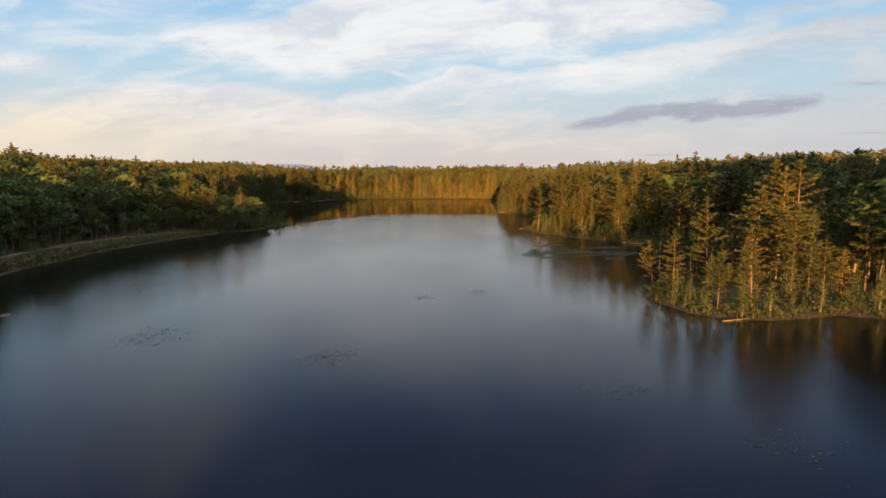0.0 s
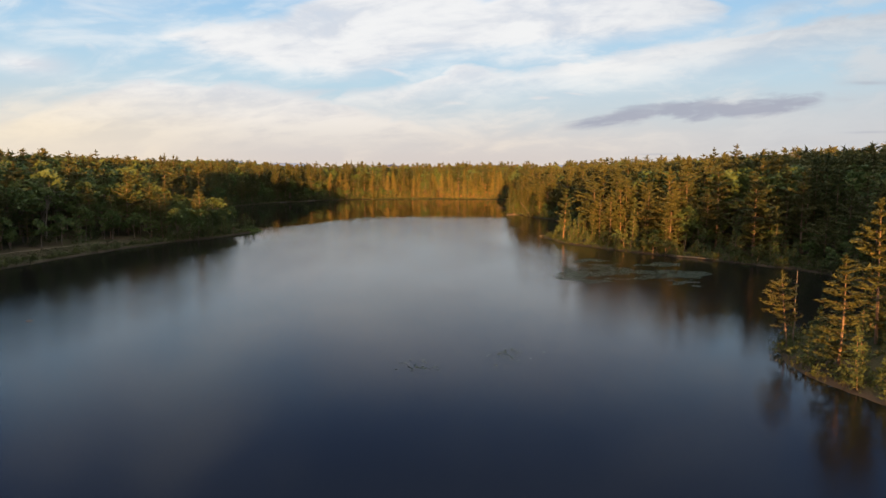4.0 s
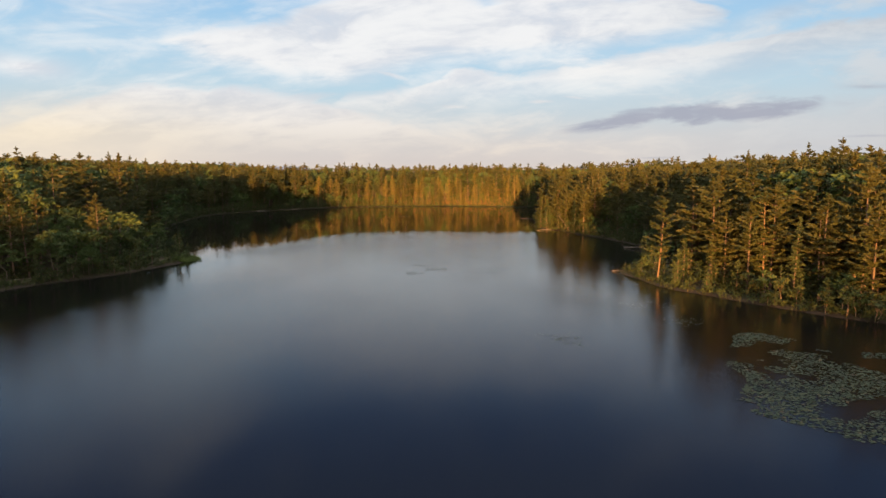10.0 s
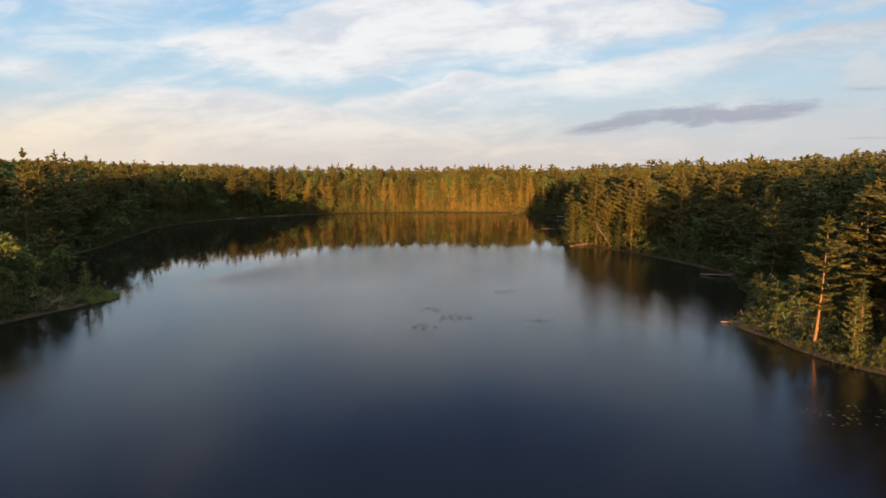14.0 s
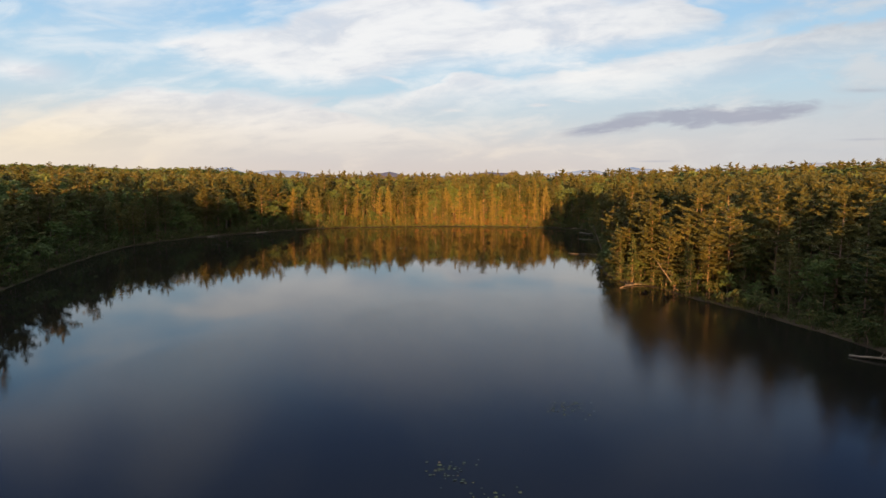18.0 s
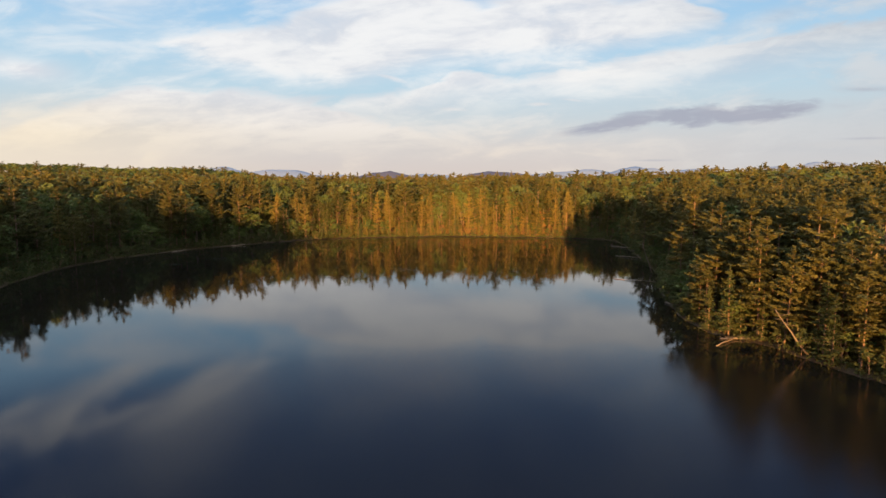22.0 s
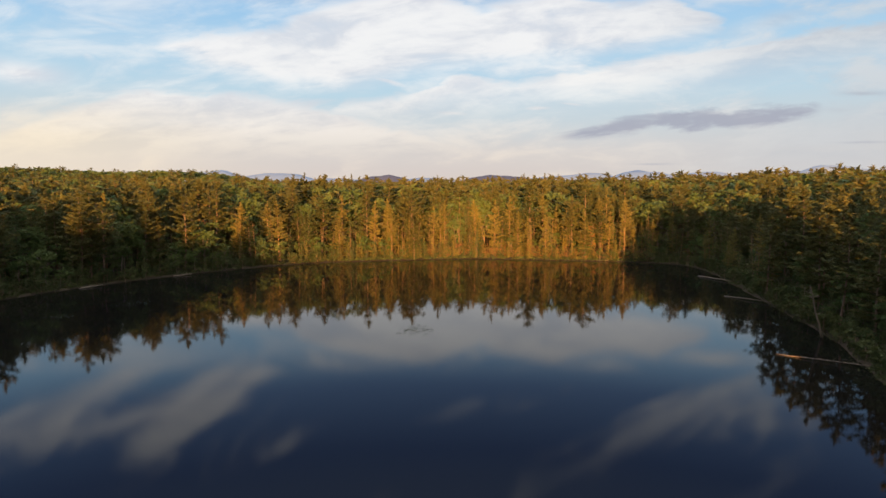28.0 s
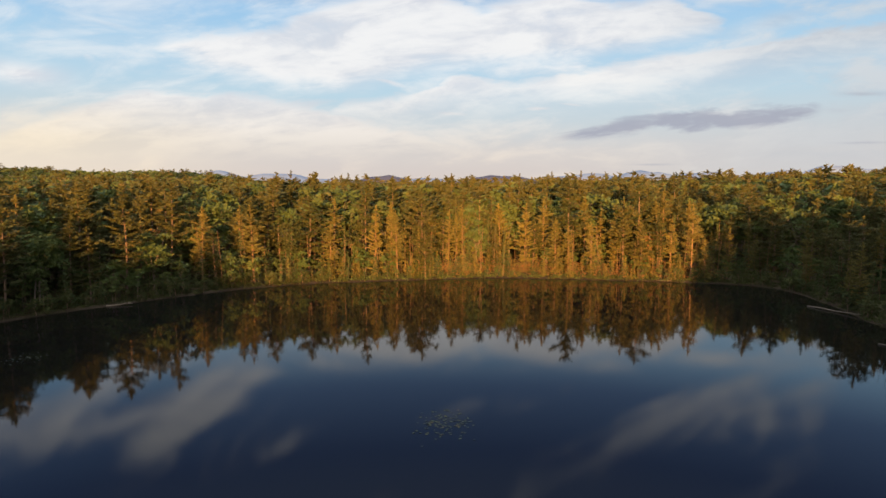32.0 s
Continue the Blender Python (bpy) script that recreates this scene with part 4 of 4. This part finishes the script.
def fallen_log(a, b, r, label, seed, twigs=6):
    rng = np.random.default_rng(seed)
    a, b = Vector(a), Vector(b)
    root = tagged(new("fallen_log"), label, "log", "fallen logs along the shore")
    root.location = a
    path = [np.array((b - a) * t) + np.append(rng.normal(size=2) * 0.06, rng.normal() * 0.03) for t in np.linspace(0, 1, 7)]
    part("trunk", *tube(path, [r * (1.0 - 0.6 * t) for t in np.linspace(0, 1, 7)], 8), M_DEAD, root)
    for _ in range(twigs):
        p = np.array((b - a) * rng.uniform(0.3, 0.95))
        d = np.append(rng.normal(size=2) * 0.7, abs(rng.normal()) * 0.5) * rng.uniform(0.5, 1.2)
        part("branch", *tube([p, p + d * 0.6, p + d * 1.1 + np.array((0, 0, -0.1))], [r * 0.3, r * 0.2, 0.012], 4), M_DEAD, root)
    return root


LOGS = [((33.9, 75.4, 0.08), (38.7, 76.9, 0.15), 0.09, "bleached driftwood log lying at the foot of the cape"),
        ((25.6, 290.8, 0.12), (31.5, 289.3, 0.35), 0.14, "pale fallen log reaching from the point into the water"),
        ((23.5, 287.0, 0.05), (29.0, 291.5, 0.4), 0.09, "bleached log half sunk beside the point"),
        ((42.6, 411.0, 0.10), (47.8, 397.5, 0.4), 0.13, "long grey fallen trunk along the shaded shore"),
        ((37.0, 384.6, 0.08), (43.6, 374.0, 0.5), 0.09, "long grey fallen trunk reaching over the water"),
        ((25.0, 343.0, 0.04), (33.5, 336.0, 0.4), 0.06, "thin bleached trunk fallen into the lake"),
        ((27.0, 316.0, 0.15), (30.5, 300.5, 0.6), 0.18, "grey fallen trunk lying along the bank"),
        ((-81.2, 411.1, 0.12), (-77.6, 413.0, 0.3), 0.18, "short pale log at the shaded waterline"),
        ((-93.2, 393.2, 0.10), (-90.3, 397.0, 0.3), 0.16, "pale log lying at the waterline"),
        ((37.2, 240.8, 0.10), (41.5, 237.0, 0.5), 0.15, "dead branchy log in the shaded bay"),
        ((46.0, 163.0, 0.15), (52.0, 157.5, 0.3), 0.15, "pale log along the bay's bank"),
        ((1.0 + 23.0, 441.0, 0.10), (28.5, 438.2, 0.35), 0.13, "sunlit log at the foot of the far woods"),
        ((24.5, 204.0, 0.08), (28.0, 203.0, 0.35), 0.10, "small bleached log at the tip of the point")]
for k, (a, b, r, text) in enumerate(LOGS):
    fallen_log(a, b, r, text, 300 + k)


def dead_tree(name, x, y, top, r, label, seed, twigs=14, shift=(0, 0), rust=0):
    """A dead trunk, upright or leaning, with bare limbs; rust: sprays of brown needles still on it."""
    rng = np.random.default_rng(seed)
    root = tagged(new(name), label, "dead tree")
    root.location = (x, y, float(height(x, y)[0]))
    ends = np.array((*shift, top))
    path = [ends * t + np.append(rng.normal(size=2) * 0.05 * (t > 0), 0) for t in np.linspace(-0.05, 1, 7)]
    part("trunk", *tube(path, [r * (1.05 - 0.75 * t) for t in np.linspace(0, 1, 7)], 7), M_DEAD, root)
    pts, aims = [], []
    for _ in range(twigs):
        t, a, ln = rng.uniform(0.3, 0.97), rng.uniform(0, 6.28), rng.uniform(0.6, 1.8)
        p, d = ends * t, np.array((math.cos(a), math.sin(a), rng.uniform(-0.2, 0.4)))
        part("branch", *tube([p, p + d * ln * 0.5, p + d * ln + np.array((0, 0, 0.1))], [r * 0.28, r * 0.18, 0.012], 4), M_DEAD, root)
        for q in np.linspace(0.3, 1, 6):
            pts.append(p + d * ln * q), aims.append(d)
    if rust:
        v, f, _ = tufts(rng, np.array(pts), np.array(aims), np.full(len(pts), 0.45), 5, 0.6)
        part("dead_crown", v, f, M_RUST, root, "rust-brown dead needles")
    return root


dead_tree("snag", 48.6, 397.3, 10.2, 0.16, "pale bare broken trunk standing at the shaded shore", 401, 6, (0.6, -0.5))
dead_tree("leaning_trunk", 32.6, 282.0, 5.4, 0.14, "pale dead trunk leaning out from the point", 402, 8, (-3.8, 1.0))
dead_tree("leaning_trunk", 36.5, 352.0, 8.0, 0.18, "thin dead trunk leaning over the shaded shore", 403, 6, (-3.5, -2.0))
dead_tree("dead_pine", 25.5, 446.5, 9.5, 0.16, "small dead pine with rust-brown needles", 404, 26, (0.5, 0), 1)
dead_tree("dead_pine", 47.0, 96.0, 8.0, 0.12, "narrow dead pine with reddish needles", 406, 22, (0.2, 0), 1)
dead_tree("dead_pine", -82.0, 434.0, 11.0, 0.15, "dead pine with rust-brown needles in the shaded wood", 407, 22, (0.2, 0), 1)
dead_tree("snag", 67.0, 96.0, 11.5, 0.13, "bare grey spar standing over the cape", 408, 5, (0.6, 0))
dead_tree("snag", 33.6, 97.6, 7.0, 0.07, "thin bare spar at the tip of the cape", 409, 4)
dead_tree("dead_tree", -47.0, 447.0, 12.0, 0.17, "bare grey dead tree with crooked limbs", 410, 16, (0.4, 0.2))
dead_tree("leaning_trunk", 11.2, 446.5, 9.0, 0.13, "pale dead trunk leaning among the far pines", 411, 4, (1.5, 0.2))

FLAG = kind("flag_pine", "pine tree", "broken old pine with long bare reddish limbs reaching over its neighbours", M_WARM, M_PINE,
            [conifer(205, 18, 0.42, 6.2, 0.55, 0.06, 1.5, 4, 8, 5, 0.6, ragged=0.75)])
plant(FLAG, 40.5, 281.0, float(height(40.5, 281.0)[0]), 18.0, 18, rng, 1.0, FLAG.label, "flag pines")
lone = plant(PINE, 32.2, 96.2, 0.5, 7.2, 20, rng, 1.15, "small wind-bent pine alone on the cape's tip")
lone.rotation_euler[1] = -0.12
TRUNK_PINE = kind("shore_pine", "pine tree", "white pine with a bare sunlit trunk", M_WARM, M_PINE,
             [conifer(206 + i, 16, b, 2.9, 0.7, 0.05, 0.95, 5, 11, 5, 0.5, ragged=0.55, width=0.32) for i, b in enumerate((0.34, 0.28))])
plant(TRUNK_PINE, 28.6, 192.3, 0.5, 12.6, 16, rng, 1.15, "pine with a pale sunlit trunk at the tip of the point")
plant(TRUNK_PINE, 39.9, 181.9, 0.9, 14.0, 16, rng, 1.15, "red pine whose bare orange trunk catches the sun")
plant(PINE, 47.3, 171.5, 0.9, 17.2, 20, rng, 1.2, "tall broad white pine over the lily bay")
plant(PINE, -74.1, 194.7, 1.0, 13.6, 20, rng, 1.3, "broad white pine over the leafy western headland")


def boulder(x, y, z, r, label, seed):
    rng = np.random.default_rng(seed)
    bm = bmesh.new()
    bmesh.ops.create_icosphere(bm, subdivisions=3, radius=r)
    off = Vector(rng.uniform(0, 50, 3))
    for v in bm.verts:
        v.co *= 1 + 0.35 * noise.noise(v.co / r * 1.2 + off) + 0.1 * noise.noise(v.co / r * 4 + off)
        v.co.z *= 0.55
    me = bpy.data.meshes.new("rock")
    bm.to_mesh(me)
    bm.free()
    me.materials.append(M_ROCK)
    ob = tagged(new("rock", me), label, "rock", "rocks in the shallows")
    ob.matrix_basis = pose(x, y, z, 0, 0, float(rng.uniform(0, 360)))
    return ob


boulder(-46.2, 94.5, -0.3, 0.75, "dark wet rock just breaking the surface", 501)
boulder(-55.8, 78.8, -0.38, 1.0, "dark wet rock just breaking the surface", 502)
boulder(-48.2, 107.7, -0.34, 0.7, "dark rock awash in the shallows", 503)
boulder(-56.5, 221.5, 0.0, 0.5, "grey stone at the end of the spit", 504)


def trail():
    """A trodden sandy path that follows the western bank."""
    line = [(-88.5, 108), (-88.8, 120), (-89.6, 135), (-89, 150), (-86.5, 162), (-82.5, 174), (-78, 184), (-72, 191), (-66, 198)]
    vs, fs = [], []
    pts = [Vector(p) for p in line]
    dense = []
    for a, b in zip(pts, pts[1:]):
        dense += [a.lerp(b, t / 8) for t in range(8)]
    for i, p in enumerate(dense):
        q = dense[min(i + 1, len(dense) - 1)] - dense[max(i - 1, 0)]
        side = Vector((-q.y, q.x)).normalized()
        for k in (-1, -0.33, 0.33, 1):
            w = p + side * k * (0.6 + 0.4 * noise.noise((p.x * 0.2, p.y * 0.2, k)))
            vs.append((w.x, w.y, float(height(w.x, w.y)[0]) + (0.03 if abs(k) < 0.5 else -0.05)))
    for i in range(len(dense) - 1):
        for k in range(3):
            fs.append((i * 4 + k, i * 4 + k + 1, i * 4 + k + 5, i * 4 + k + 4))
    tagged(new("path", mesh_of("path", np.array(vs), np.array(fs), M_SAND, True)), "pale trodden sandy path along the western bank", "path", kind="structure")


trail()


# ---- far mountains ----
def mountain(u, top, half, dist, mat, label, seed):
    """A far ridge: direction u (x per metre of y), height of its top seen from the lake's end, half width."""
    xs, ys = np.linspace(-2.2, 2.2, 60), np.linspace(-1.8, 1.8, 12)
    gx, gy = np.meshgrid(xs, ys, indexing="ij")
    h = top * dist + 6
    z = [h * (1 / (1 + 1.6 * a * a + 0.5 * a ** 4)) * math.exp(-b * b) * (1 + 0.16 * noise.fractal((a * 2.2 + seed, b * 2.0, seed * 0.7), 1.0, 2.0, 4)) for a, b in zip(gx.ravel(), gy.ravel())]
    v = np.stack([u * dist - 18 + gx.ravel() * half * 1.7 * dist, 300 + dist + gy.ravel() * 200, np.array(z) - 1], 1)
    m = len(ys)
    i, j = np.meshgrid(np.arange(len(xs) - 1), np.arange(m - 1), indexing="ij")
    k = (i * m + j).ravel()
    return tagged(new("mountain", mesh_of("mountain", v, np.stack([k, k + m, k + m + 1, k + 1], 1), mat, True)), label, "mountain", "far mountains")


# haze of the distance is painted in as a blue base colour
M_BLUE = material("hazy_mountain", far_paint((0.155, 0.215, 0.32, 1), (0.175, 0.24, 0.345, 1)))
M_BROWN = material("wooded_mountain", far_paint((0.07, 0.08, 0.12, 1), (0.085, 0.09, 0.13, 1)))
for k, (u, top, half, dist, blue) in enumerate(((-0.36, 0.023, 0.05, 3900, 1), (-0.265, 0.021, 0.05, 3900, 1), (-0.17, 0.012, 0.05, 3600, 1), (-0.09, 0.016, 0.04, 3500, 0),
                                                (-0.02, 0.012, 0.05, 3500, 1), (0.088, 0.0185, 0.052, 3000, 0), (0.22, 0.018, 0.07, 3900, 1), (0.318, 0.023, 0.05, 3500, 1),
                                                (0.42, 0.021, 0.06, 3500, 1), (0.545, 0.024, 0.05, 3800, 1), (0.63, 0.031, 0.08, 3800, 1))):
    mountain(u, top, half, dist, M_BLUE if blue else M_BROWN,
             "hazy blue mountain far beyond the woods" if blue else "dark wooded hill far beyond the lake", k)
